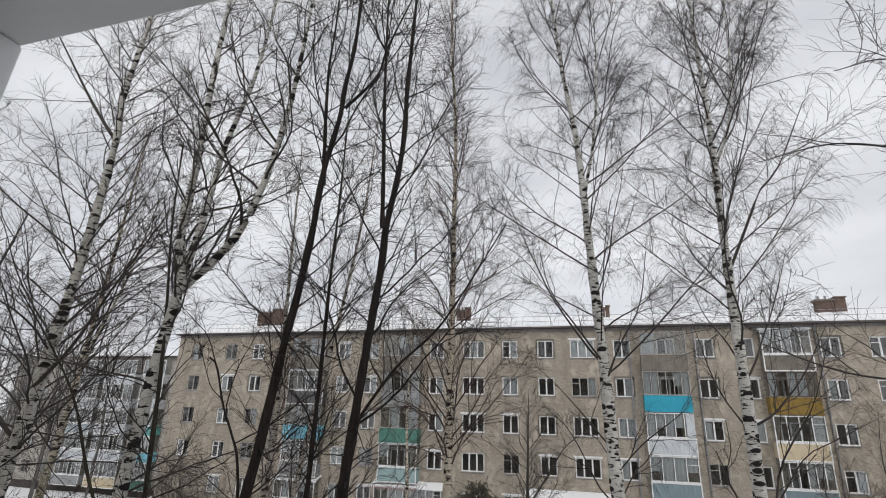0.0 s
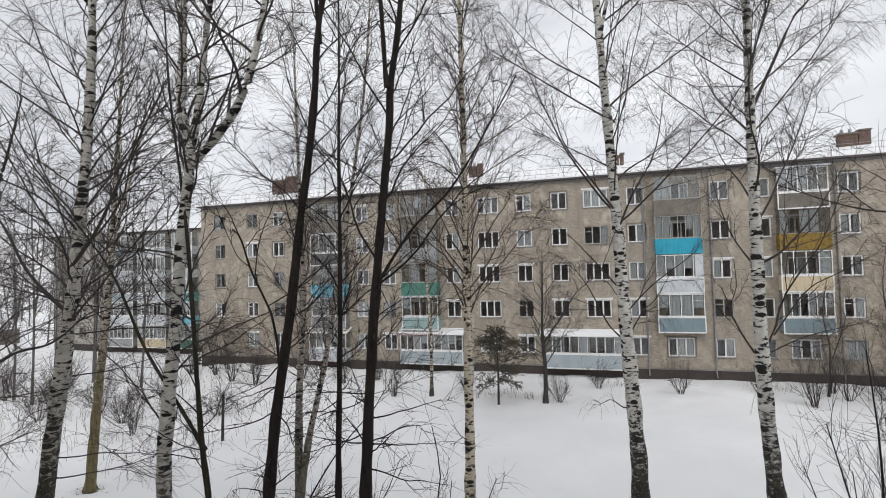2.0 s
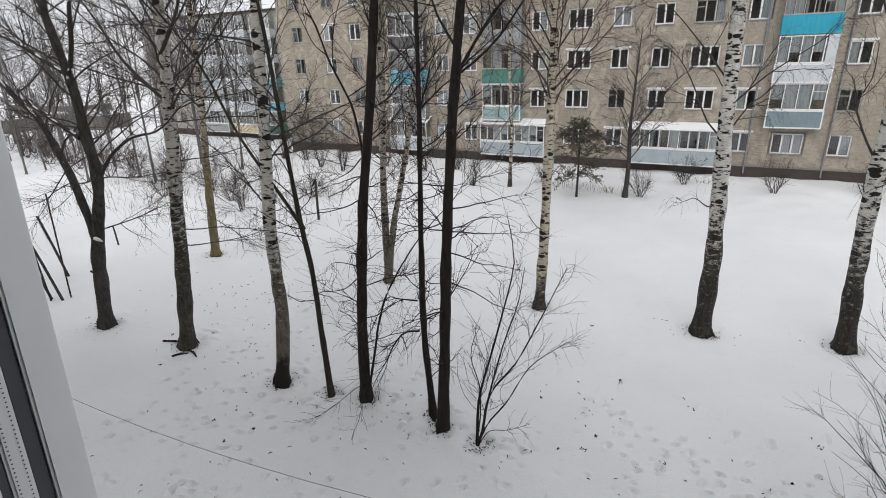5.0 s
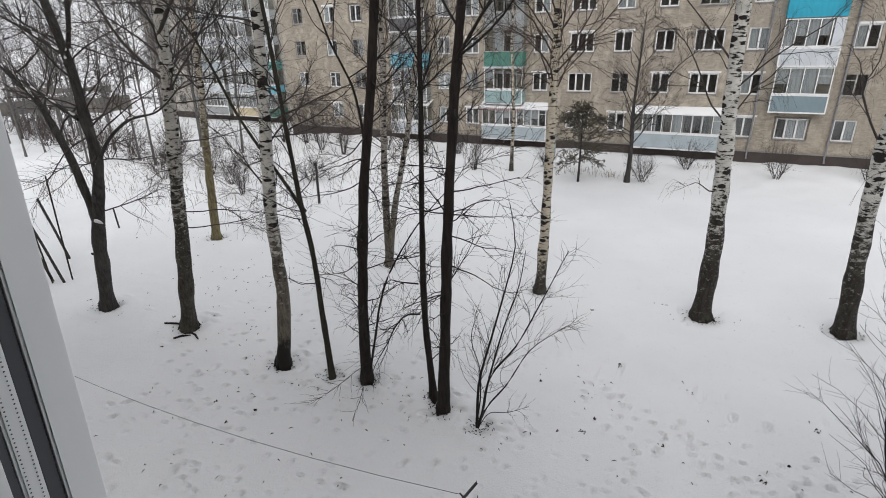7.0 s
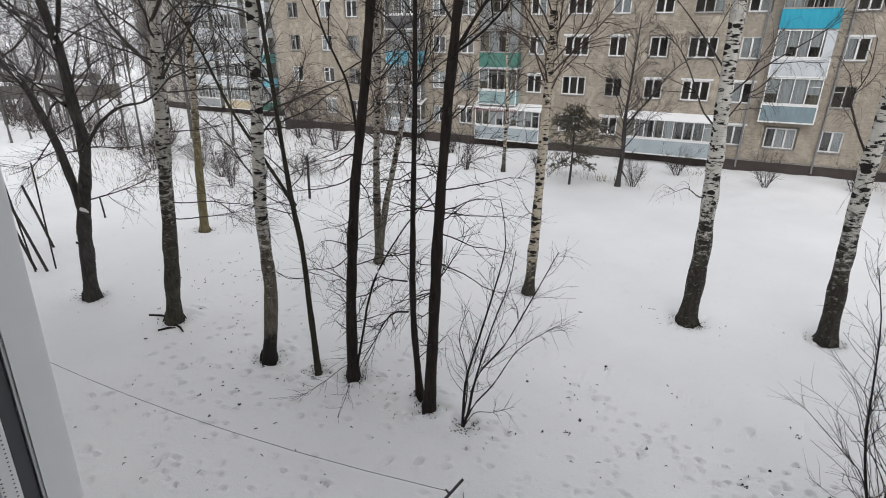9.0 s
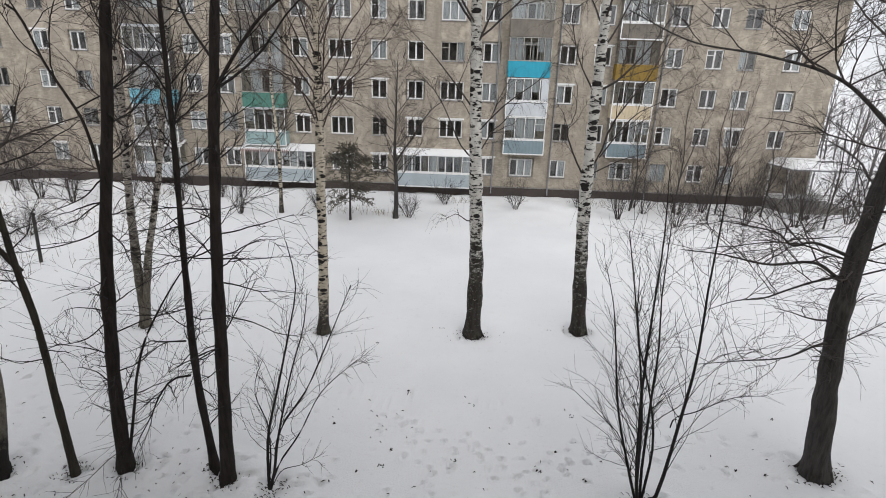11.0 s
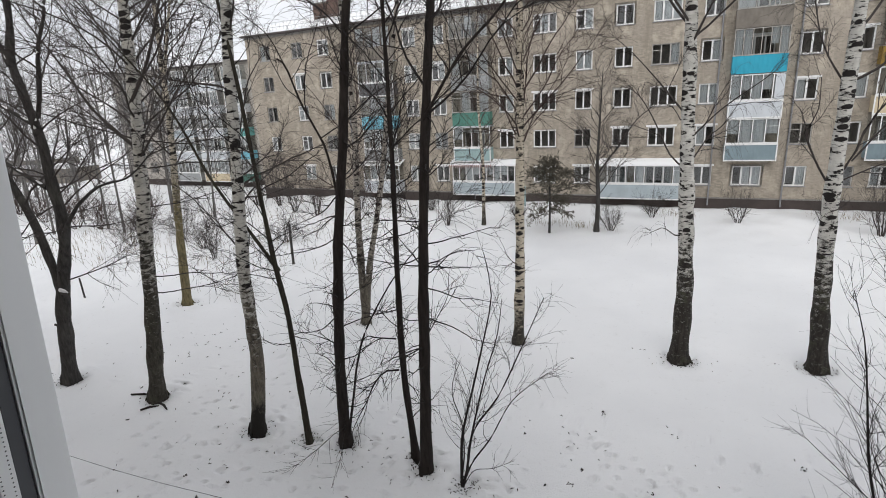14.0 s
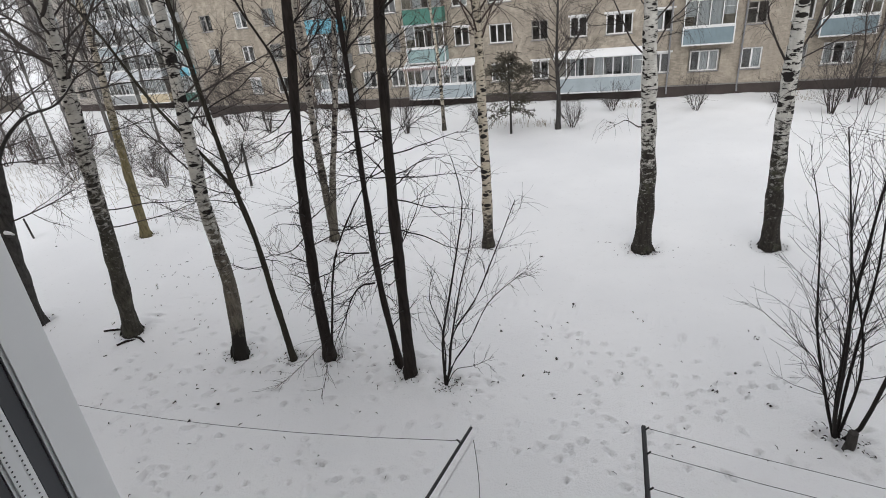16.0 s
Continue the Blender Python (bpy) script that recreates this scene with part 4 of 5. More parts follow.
# Faint hardened track across the yard.
GZ -= 0.05 * np.exp(-(((GY - 25.5 - 0.04 * GX) / 1.6) ** 2)) * (np.abs(GX) < 60)
idx = np.arange(GX.size).reshape(GX.shape)
quads = np.stack([idx[:-1, :-1], idx[1:, :-1], idx[1:, 1:], idx[:-1, 1:]], -1).reshape(-1, 4)
ground = new("ground", fast_mesh("ground", np.stack([GX, GY, GZ], -1).reshape(-1, 3), quads, SNOW))
tagged(ground, "snow-covered yard with scattered animal prints", "ground", kind="structure")

# ---- apartment buildings ----
S, FLOOR0 = 2.74, 0.72


def pierced_wall(geo, x0, x1, z0, z1, y, depth, holes):
    """A wall face at y with openings (x0, x1, z0, z1) and their reveals."""
    xs = sorted({x0, x1, *(h[0] for h in holes), *(h[1] for h in holes)})
    zs = sorted({z0, z1, *(h[2] for h in holes), *(h[3] for h in holes)})
    for a, b in zip(xs, xs[1:]):
        for c, d in zip(zs, zs[1:]):
            mx, mz = (a + b) / 2, (c + d) / 2
            if not any(h[0] < mx < h[1] and h[2] < mz < h[3] for h in holes):
                geo.quad((a, y, c), (b, y, c), (b, y, d), (a, y, d))
                geo.quad((a, y + depth, c), (a, y + depth, d), (b, y + depth, d), (b, y + depth, c))
    for a, b, c, d in holes:
        geo.quad((a, y, c), (a, y, d), (a, y + depth, d), (a, y + depth, c))
        geo.quad((b, y, c), (b, y + depth, c), (b, y + depth, d), (b, y, d))
        geo.quad((a, y, c), (a, y + depth, c), (b, y + depth, c), (b, y, c))
        geo.quad((a, y, d), (b, y, d), (b, y + depth, d), (a, y + depth, d))


def lattice(x0, x1, z0, z1, y, depth, openings):
    """One connected frame with openings, front at y."""
    g = Geo()
    pierced_wall(g, x0, x1, z0, z1, y, depth, openings)
    for p, q in (((x0, z0), (x1, z0)), ((x1, z0), (x1, z1)), ((x1, z1), (x0, z1)), ((x0, z1), (x0, z0))):
        g.quad((p[0], y, p[1]), (p[0], y + depth, p[1]), (q[0], y + depth, q[1]), (q[0], y, q[1]))
    return g.weld()


MESHES = {}


def window_meshes(w, h, panes, style):
    """Frame, panes and curtain of a window w by h, its lower left corner at the origin, facing -y."""
    key = (w, h, panes, style)
    if key in MESHES:
        return MESHES[key]
    bar = 0.088 if style != "old" else 0.065
    openings = []
    for k in range(panes):
        a, b = w * k / panes + bar * (1.0 if k == 0 else 0.6), w * (k + 1) / panes - bar * (1.0 if k == panes - 1 else 0.6)
        cut = h * 0.68 if style in ("vent", "old") and k == 0 else None
        openings += [(a, b, bar, cut), (a, b, cut + 0.045, h - bar)] if cut else [(a, b, bar, h - bar)]
    f = lattice(0, w, 0, h, 0.06, 0.07, openings)
    sill = Geo().box(-0.06, w + 0.06, -0.10, 0.055, -0.05, -0.004)
    edge = None
    if style == "trim":
        edge = lattice(-0.10, w + 0.10, -0.004, h + 0.1, -0.02, 0.035, [(-0.002, w + 0.002, 0.0, h + 0.002)])
    if style == "lintel":
        edge = Geo().box(-0.12, w + 0.12, -0.03, 0.015, h + 0.004, h + 0.13)
    pane_w = w / panes - bar * 1.6
    g = Geo().quad((0, 0.10, bar), (pane_w, 0.10, bar), (pane_w, 0.10, h - bar), (0, 0.10, h - bar))
    c = Geo()
    n = 14
    for k in range(n):
        a, b = pane_w * k / n, pane_w * (k + 1) / n
        c.quad((a, 0.165 + 0.02 * math.sin(k * 1.9), bar), (b, 0.165 + 0.02 * math.sin(k * 1.9 + 1.9), bar), (b, 0.165 + 0.02 * math.sin(k * 1.9 + 1.9), h - 0.02), (a, 0.165 + 0.02 * math.sin(k * 1.9), h - 0.02))
    wood = OLDWOOD if style == "old" else WHITE
    MESHES[key] = f.mesh("window_frame", wood), g.mesh("pane", GLASS), c.mesh("curtain", CURTAIN), sill.mesh("sill", METAL), edge and edge.mesh("surround", WHITE)
    return MESHES[key]


def put_window(parent, x, y, z, w, h, panes, style, rng_, label="", curtains=0.32):
    frame_me, pane_me, curtain_me, sill_me, edge_me = window_meshes(w, h, panes, style)
    win = part("window", frame_me, None, parent, label, at=(x, y, z))
    part("sill", sill_me, None, win)
    if edge_me:
        part("surround", edge_me, None, win)
    for k in range(panes):
        p = part("pane", pane_me, None, win, at=(w * k / panes + 0.06, 0, 0))
        if rng_.random() < curtains:
            part("curtain", curtain_me, None, win, at=(w * k / panes + 0.06, 0, 0))
    return win


rng_b = random.Random(12)


def balcony(parent, x0, x1, y, z, out, panel, glazed, panes=4, top_cover=None, tall=S, old=False, side=None, loose=0.5):
    """A balcony in front of a wall at y: slab, parapet, glazing, each a part."""
    slab = Geo().box(x0, x1, y - out, y - 0.003, z - 0.14, z)
    b = part("balcony", slab, CONCRETE_OLD, parent)
    par, n, yf = Geo(), 24, y - out - 0.03
    for k in range(n):
        a, b_ = x0 - 0.01 + (x1 - x0 + 0.02) * k / n, x0 - 0.01 + (x1 - x0 + 0.02) * (k + 1) / n
        ya, yb = yf + (0.014 if k % 2 else 0.0), yf + (0.0 if k % 2 else 0.014)
        par.quad((a, ya, z - 0.10), (b_, yb, z - 0.10), (b_, yb, z + 0.98), (a, ya, z + 0.98))
        par.quad((a, yf + 0.05, z - 0.10), (a, yf + 0.05, z + 0.98), (b_, yf + 0.05, z + 0.98), (b_, yf + 0.05, z - 0.10))
        par.quad((a, ya, z + 0.98), (b_, yb, z + 0.98), (b_, yf + 0.05, z + 0.98), (a, yf + 0.05, z + 0.98))
    part("parapet", par.weld(), panel, b)
    if glazed == "white" and not old:
        part("parapet_trim", lattice(x0 - 0.03, x1 + 0.03, z - 0.14, z + 0.98, yf - 0.022, 0.018, [(x0 + 0.045, x1 - 0.045, z - 0.05, z + 0.90)]), WHITE, b, "white plastic edging")
    for xa, xb in ((x0 - 0.01, x0 + 0.03), (x1 - 0.03, x1 + 0.01)):
        part("parapet_side", Geo().box(xa, xb, y - out + 0.025, y - 0.005, z + 0.004, z + 0.98), panel, b)
    if glazed:
        part("rail_cap", Geo().box(x0 - 0.03, x1 + 0.03, y - out - 0.05, y - out + 0.03, z + 0.984, z + 1.01), WHITE if glazed == "white" and not old else OLDWOOD, b)
        wood = (OLDWOOD if old else WHITE) if glazed != "brown" else BROWNWOOD
        h0, h1 = z + 1.014, z + tall - 0.16
        bar = 0.06 if not old else 0.045
        span = (x1 - x0 - bar) / panes
        openings = []
        for k in range(panes):
            a, b_ = x0 + bar + span * k, x0 + span * (k + 1)
            mid = h0 + (h1 - h0) * 0.68
            openings += [(a, b_, h0 + bar, mid), (a, b_, mid + 0.03, h1 - bar)] if old or k == panes - 1 else [(a, b_, h0 + bar, h1 - bar)]
        part("glazing_frame", lattice(x0, x1, h0, h1, y - out - 0.02, 0.05, openings), wood, b)
        glass = GLASS_DIM if old else GLASS
        for k in range(panes):
            a, b_ = x0 + bar + span * k, x0 + span * (k + 1)
            part("pane", Geo().quad((a, y - out, h0 + bar), (b_, y - out, h0 + bar), (b_, y - out, h1 - bar), (a, y - out, h1 - bar)), glass, b)
        for xx in (x0 + 0.02, x1 - 0.02):
            part("pane", Geo().quad((xx, y - out + 0.035, h0), (xx, y - 0.006, h0), (xx, y - 0.006, h1), (xx, y - out + 0.035, h1)), glass, b)
        soft_cloth = Geo()
        for k in range(panes):
            if rng_b.random() < loose:
                a, b_ = x0 + bar + span * k + 0.03, x0 + span * (k + 1) - 0.03
                low = h0 + bar + (h1 - h0) * (0.0 if rng_b.random() < 0.6 else 0.35)
                for q in range(8):
                    ca, cb = a + (b_ - a) * q / 8, a + (b_ - a) * (q + 1) / 8
                    ya, yb = y - out + 0.085 + 0.02 * math.sin(q * 2.1), y - out + 0.085 + 0.02 * math.sin(q * 2.1 + 2.1)
                    soft_cloth.quad((ca, ya, low), (cb, yb, low), (cb, yb, h1 - 0.05), (ca, ya, h1 - 0.05))
        if soft_cloth.v:
            part("curtain", soft_cloth, CURTAIN, b, "pale net curtains behind the glass")
        if side:
            part("side_panel", Geo().box(x1 - (x1 - x0) * 0.17, x1 + 0.005, y - out - 0.035, y - out - 0.024, h0, h1), side, b, "white side panel")
    if top_cover is not None:
        zc = z + tall - 0.15
        cov = Geo()
        cov.box(x0 - 0.1, x1 + 0.1, y - out - 0.22, y - 0.004, zc, zc + 0.09)
        part("cover", cov, top_cover, b, "pale cover board")
    return b


def gable_roof(parent, x0, x1, y0, y1, z, rise, edge, over=0.45):
    ym = (y0 + y1) / 2
    g = Geo()
    g.box(x0 - 0.2, x1 + 0.2, y0 - over, y1 + over, z, z + 0.12)
    part("eave", g, edge, parent, "dark sheet-metal eave")
    s = Geo()
    a, b = x0 - 0.2, x1 + 0.2
    e0, e1 = y0 - over, y1 + over
    zz = z + 0.124
    s.quad((a, e0, zz), (b, e0, zz), (b, e0, zz + 0.10), (a, e0, zz + 0.10))
    n = 60
    for k in range(n):
        p, q = a + (b - a) * k / n, a + (b - a) * (k + 1) / n
        w0, w1 = 0.05 * math.sin(k * 2.1), 0.05 * math.sin((k + 1) * 2.1)
        s.quad((p, e0, zz + 0.10), (q, e0, zz + 0.10), (q, ym, zz + rise + w1), (p, ym, zz + rise + w0))
        s.quad((p, ym, zz + rise + w0), (q, ym, zz + rise + w1), (q, e1, zz), (p, e1, zz))
    s.quad((a, e0, zz), (a, e0, zz + 0.10), (a, ym, zz + rise), (a, e1, zz))
    s.quad((b, e0, zz), (b, e1, zz), (b, ym, zz + rise), (b, e0, zz + 0.10))
    part("roof", s, SNOW, parent, "low pitched roof under snow")


def chimney(parent, x, y, z, w, h):
    """A broad brick stack with a corbelled cap, beside a taller narrow one."""
    body = Geo().box(x - w / 2, x + w * 0.08, y - 0.35, y + 0.35, z - 1.0, z + h * 0.82)
    c = part("chimney", body, BRICK_RED, parent, "weathered red brick chimney")
    part("cap", Geo().box(x - w / 2 - 0.12, x + w * 0.08 + 0.06, y - 0.45, y + 0.45, z + h * 0.82 + 0.003, z + h * 0.82 + 0.12), CONCRETE_OLD, c)
    part("tall_flue", Geo().box(x + w * 0.08 + 0.064, x + w / 2, y - 0.3, y + 0.3, z - 1.0, z + h), BRICK_RED, c)
    part("cap", Geo().box(x + w * 0.08 + 0.07, x + w / 2 + 0.08, y - 0.38, y + 0.38, z + h + 0.003, z + h + 0.09), CONCRETE_OLD, c)
    for k in (0.25, 0.7):
        px = x - w / 2 + w * 0.55 * k
        part("flue", Geo().tube([(px, y, z + h * 0.82 + 0.124), (px, y, z + h * 0.82 + 0.42)], 0.09, 8), METAL, c)


BX0, BX1, BY, BTOP = -37.4, 26.5, 40.5, 14.72
house = thing("apartment_building", "long five-storey grey-beige brick apartment block with snowy roof", "building")
rng_h = np.random.default_rng(9)
COLUMNS = [(-35.25, 2), (-31.6, 2), (-28.75, 2), (-20.3, 2), (-17.8, 2), (-12.15, 2), (-9.15, 3), (-6.3, 2), (-3.6, 2), (-0.9, 3), (1.9, 2), (7.4, 2), (9.9, 2), (15.0, 2), (17.8, 2), (20.1, 2), (23.3, 2)]
STACKS = [(-24.9, -21.6), (-16.4, -13.3), (3.1, 6.1), (10.75, 13.65)]
holes, wins = [], []
for cx, panes in COLUMNS:
    for k in range(5):
        if k == 0 and cx in (-35.25, 23.3):
            continue
        w, z = (1.75 if panes == 3 else 1.2), FLOOR0 + 0.86 + S * k
        holes.append((cx - w / 2, cx + w / 2, z, z + 1.32))
        wins.append((cx - w / 2, z, w, 1.32, panes))
for a, b in STACKS:
    for k in range(5):
        m, z = (a + b) / 2, FLOOR0 + 0.86 + S * k
        w = 1.75
        holes.append((m - w / 2, m + w / 2, z, z + 1.32))
        wins.append((m - w / 2, z, w, 1.32, 3))
wall = Geo()
pierced_wall(wall, BX0, BX1, FLOOR0, BTOP, BY, 0.3, holes)
wall.weld()
for nm, wx0, wx1, wy0, wy1 in [("end_wall", BX0, BX0 + 0.3, BY + 0.303, BY + 11.7), ("end_wall", BX1 - 0.3, BX1, BY + 0.303, BY + 11.7), ("back_wall", BX0, BX1, BY + 11.703, BY + 12)]:
    part(nm, Geo().box(wx0, wx1, wy0, wy1, FLOOR0, BTOP), WALL, house)
part("wall", wall, WALL, house)
part("plinth", Geo().box(BX0 - 0.06, BX1 + 0.06, BY - 0.09, BY + 12.06, -1.6, FLOOR0 - 0.004), PLINTH, house, "dark plastered plinth")
part("ledge", Geo().box(BX0 - 0.08, BX1 + 0.08, BY - 0.13, BY - 0.093, FLOOR0 - 0.07, FLOOR0 + 0.02), CONCRETE, house, "pale ledge above the plinth")
part("cornice", Geo().box(BX0, BX1, BY - 0.05, BY - 0.003, BTOP - 0.20, BTOP), CONCRETE, house)
rooms = Geo().box(BX0 + 0.4, BX1 - 0.4, BY + 1.3, BY + 1.5, FLOOR0, BTOP)
for k in range(6):
    rooms.box(BX0 + 0.31, BX1 - 0.31, BY + 0.31, BY + 1.29, FLOOR0 + S * k - 0.12, FLOOR0 + S * k + 0.02)
for k in range(17):
    rooms.box(BX0 + 3.7 * k + 3.4, BX0 + 3.7 * k + 3.5, BY + 0.32, BY + 1.28, FLOOR0 + 0.03, BTOP - 0.3)
part("interior", rooms, ROOM, house, "dim rooms behind the panes", kind="stuff")
for x, z, w, h, panes in wins:
    style = rng_h.choice(["plain", "plain", "vent", "trim", "lintel", "old"])
    put_window(house, x, BY + 0.02, z, w, h, panes, str(style), rng_h)
gable_roof(house, BX0, BX1, BY, BY + 12, BTOP + 0.003, 1.9, ROOF_EDGE)
rail = Geo()
for k in range(2):
    rail.box(BX0, BX1, BY - 0.22, BY - 0.195, BTOP + 0.55 + 0.38 * k, BTOP + 0.575 + 0.38 * k)
for k in range(150):
    xx = BX0 + 0.2 + (BX1 - BX0 - 0.4) * k / 149
    rail.box(xx - 0.005, xx + 0.005, BY - 0.192, BY - 0.176, BTOP + 0.2, BTOP + 0.95)
part("roof_railing", rail, METAL, house, "thin steel roof railing", kind="stuff")
for cx, cw, ch in [(-31.0, 2.6, 1.75), (-11.1, 1.2, 1.3), (0.9, 0.9, 1.1), (17.1, 1.9, 1.25)]:
    chimney(house, cx, BY + 4.5, BTOP + 1.35, cw, ch)
P = PAINTS
(a, b) = STACKS[0]
balcony(house, a, b, BY, FLOOR0 + 4 * S, 0.75, CONCRETE_OLD, "brown", 4, old=True)
balcony(house, a, b, BY, FLOOR0 + 3 * S, 0.75, P["dark"], "white", 4, top_cover=P["white"])
balcony(house, a, b, BY, FLOOR0 + 2 * S, 0.75, P["sky"], "white", 4, old=True)
balcony(house, a, b, BY, FLOOR0 + 1 * S, 0.75, P["grey"], "white", 4)
(a, b) = STACKS[1]
balcony(house, a, b, BY, FLOOR0 + 4 * S, 0.75, CONCRETE_OLD, "white", 5, old=True)
balcony(house, a, b, BY, FLOOR0 + 3 * S, 0.75, P["grey"], "white", 4, old=True)
balcony(house, a, b, BY, FLOOR0 + 2 * S, 0.75, P["green"], "white", 4, old=True)
balcony(house, a, b, BY, FLOOR0 + 1 * S, 0.75, P["mint"], "white", 4, top_cover=P["white"])
(a, b) = STACKS[2]
balcony(house, a, b, BY, FLOOR0 + 4 * S, 0.75, CONCRETE_OLD, "white", 3, old=True)
balcony(house, a, b, BY, FLOOR0 + 3 * S, 0.75, P["cyan"], "white", 6, old=True)
balcony(house, a, b, BY, FLOOR0 + 2 * S, 0.75, P["white"], "white", 5, side=P["white"])
balcony(house, a, b, BY, FLOOR0 + 1 * S, 0.75, P["bluegrey"], "white", 4)
(a, b) = STACKS[3]
balcony(house, a, b, BY, FLOOR0 + 4 * S, 0.75, CONCRETE_OLD, "white", 5, top_cover=P["white"])
balcony(house, a, b, BY, FLOOR0 + 3 * S, 0.75, P["yellow"], "brown", 5, old=True)
balcony(house, a, b, BY, FLOOR0 + 2 * S, 0.75, P["cream"], "white", 4)
balcony(house, a, b, BY, FLOOR0 + 1 * S, 0.75, P["bluegrey"], "white", 6)
for a, b, panel, n, cover in [(-25.2, -21.6, P["white"], 5, WHITE), (-16.6, -11.3, P["paleblue"], 9, SNOW), (-5.0, 0.75, P["paleblue"], 9, SNOW)]:
    balcony(house, a, b, BY, FLOOR0 + 0.02, 0.8, panel, "white", n, old=False, tall=2.5)
    s = Geo()
    zc = FLOOR0 + 2.5 - 0.14
    s.quad((a - 0.25, BY - 1.0, zc), (b + 0.25, BY - 1.0, zc), (b + 0.25, BY - 0.01, zc + 0.38), (a - 0.25, BY - 0.01, zc + 0.38))
    s.quad((a - 0.25, BY - 1.0, zc), (a - 0.25, BY - 1.0, zc - 0.07), (b + 0.25, BY - 1.0, zc - 0.07), (b + 0.25, BY - 1.0, zc))
    awning = part("awning", s, cover, house, "snow-covered sloping awning")
    if a == -16.6:
        for k in range(22):
            xs = a - 0.2 + (b - a - 1.6) * k / 22
            part("stripe", Geo().box(xs, xs + 0.085, BY - 1.02, BY - 1.004, zc - 0.22, zc + 0.03), STRIPE, awning)
# Down pipes.
for xx in (2.4, 6.75, -14.9, -26.5, 14.2):
    part("downpipe", Geo().tube([(xx, BY - 0.12, BTOP - 0.1), (xx, BY - 0.12, 0.5), (xx, BY - 0.30, 0.22)], 0.055, 8), METAL, house, "weathered steel downpipe")

# The porch at the end of the block.
porch = thing("entrance_porch", "snow-roofed entrance porch with steel posts and rails", "porch", (23.2, 36.9, at_ground(23.2, 36.9)))
part("platform", Geo().box(0, 4.6, 0.6, 3.4, -0.2, 0.45), CONCRETE, porch)
pr = Geo()
pr.quad((-0.2, 0.3, 3.15), (4.9, 0.3, 3.15), (3.6, 1.6, 3.65), (1.0, 1.6, 3.65)).quad((1.0, 1.6, 3.65), (3.6, 1.6, 3.65), (4.2, 3.45, 3.6), (0.4, 3.45, 3.6))
pr.quad((-0.2, 0.3, 3.15), (1.0, 1.6, 3.65), (0.4, 3.45, 3.6), (-0.2, 3.45, 3.15)).quad((4.9, 0.3, 3.15), (4.9, 3.45, 3.15), (4.2, 3.45, 3.6), (3.6, 1.6, 3.65))
part("roof", pr, SNOW, porch, "hipped porch roof under snow")
part("roof_frame", Geo().box(-0.2, 4.9, 0.3, 3.45, 3.04, 3.145), METAL, porch)
for k in range(4):
    part("post", Geo().tube([(0.1 + 1.48 * k, 0.7, 0.45), (0.1 + 1.48 * k, 0.7, 3.03)], 0.05, 8), METAL, porch)
for k in range(3):
    part("rail", Geo().tube([(0.1, 0.66, 0.75 + 0.3 * k), (4.54, 0.66, 0.75 + 0.3 * k)], 0.022, 6), METAL, porch)
part("glazing_frame", lattice(0, 4.6, 0.5, 3.0, 3.3, 0.06, [(0.08, 1.4, 0.9, 2.92), (1.48, 3.0, 0.9, 2.92), (3.08, 4.52, 0.9, 2.92)]), WHITE, porch)

# Second block, farther off.
AX0, AX1, AY, A0 = -70.5, -40.0, 50.0, -0.25
ATOP = A0 + 5 * S + 0.3
far_house = thing("apartment_building", "farther five-storey grey apartment block with glazed loggias", "building")
rng_a = np.random.default_rng(10)
fh, fw = [], []
for cx in (-68.5, -65.6, -62.7, -45.0, -42.2):
    for k in range(5):
        z = A0 + 0.86 + S * k
        fh.append((cx - 0.65, cx + 0.65, z, z + 1.35))
        fw.append((cx - 0.65, z, 1.3, 1.35, 2))
for m in (-58.2, -53.0, -48.3):
    for k in range(5):
        z = A0 + 0.86 + S * k
        fh.append((m - 0.87, m + 0.88, z, z + 1.35))
        fw.append((m - 0.87, z, 1.75, 1.35, 3))
wall = Geo()
pierced_wall(wall, AX0, AX1, A0, ATOP, AY, 0.3, fh)
wall.weld()
for nm, wx0, wx1, wy0, wy1 in [("end_wall", AX0, AX0 + 0.3, AY + 0.303, AY + 11.7), ("end_wall", AX1 - 0.3, AX1, AY + 0.303, AY + 11.7), ("back_wall", AX0, AX1, AY + 11.703, AY + 12)]:
    part(nm, Geo().box(wx0, wx1, wy0, wy1, A0, ATOP), WALL_B, far_house)
part("wall", wall, WALL_B, far_house)
part("plinth", Geo().box(AX0 - 0.05, AX1 + 0.05, AY - 0.08, AY + 12.05, -2.6, A0 - 0.004), PLINTH, far_house)
rooms = Geo().box(AX0 + 0.4, AX1 - 0.4, AY + 1.3, AY + 1.5, A0, ATOP)
for k in range(6):
    rooms.box(AX0 + 0.31, AX1 - 0.31, AY + 0.31, AY + 1.29, A0 + S * k - 0.12, A0 + S * k + 0.02)
part("interior", rooms, ROOM, far_house, kind="stuff")
for x, z, w, h, panes in fw:
    put_window(far_house, x, AY + 0.02, z, w, h, panes, str(rng_a.choice(["plain", "vent", "old"])), rng_a)
gable_roof(far_house, AX0, AX1, AY, AY + 12, ATOP + 0.003, 0.7, ROOF_EDGE)
for (a, b), cols in [((-60.4, -56.0), ("grey", "white", "paleblue", "white", "paleblue")), ((-55.2, -50.9), ("cream", "white", "white", "white", "white")), ((-49.8, -46.8), ("green", "sky", "teal", "white", "white"))]:
    for k in range(5):
        balcony(far_house, a, b, AY, A0 + 0.05 + S * k, 0.9, P[cols[k]], "white", 7, old=False, loose=0.8)

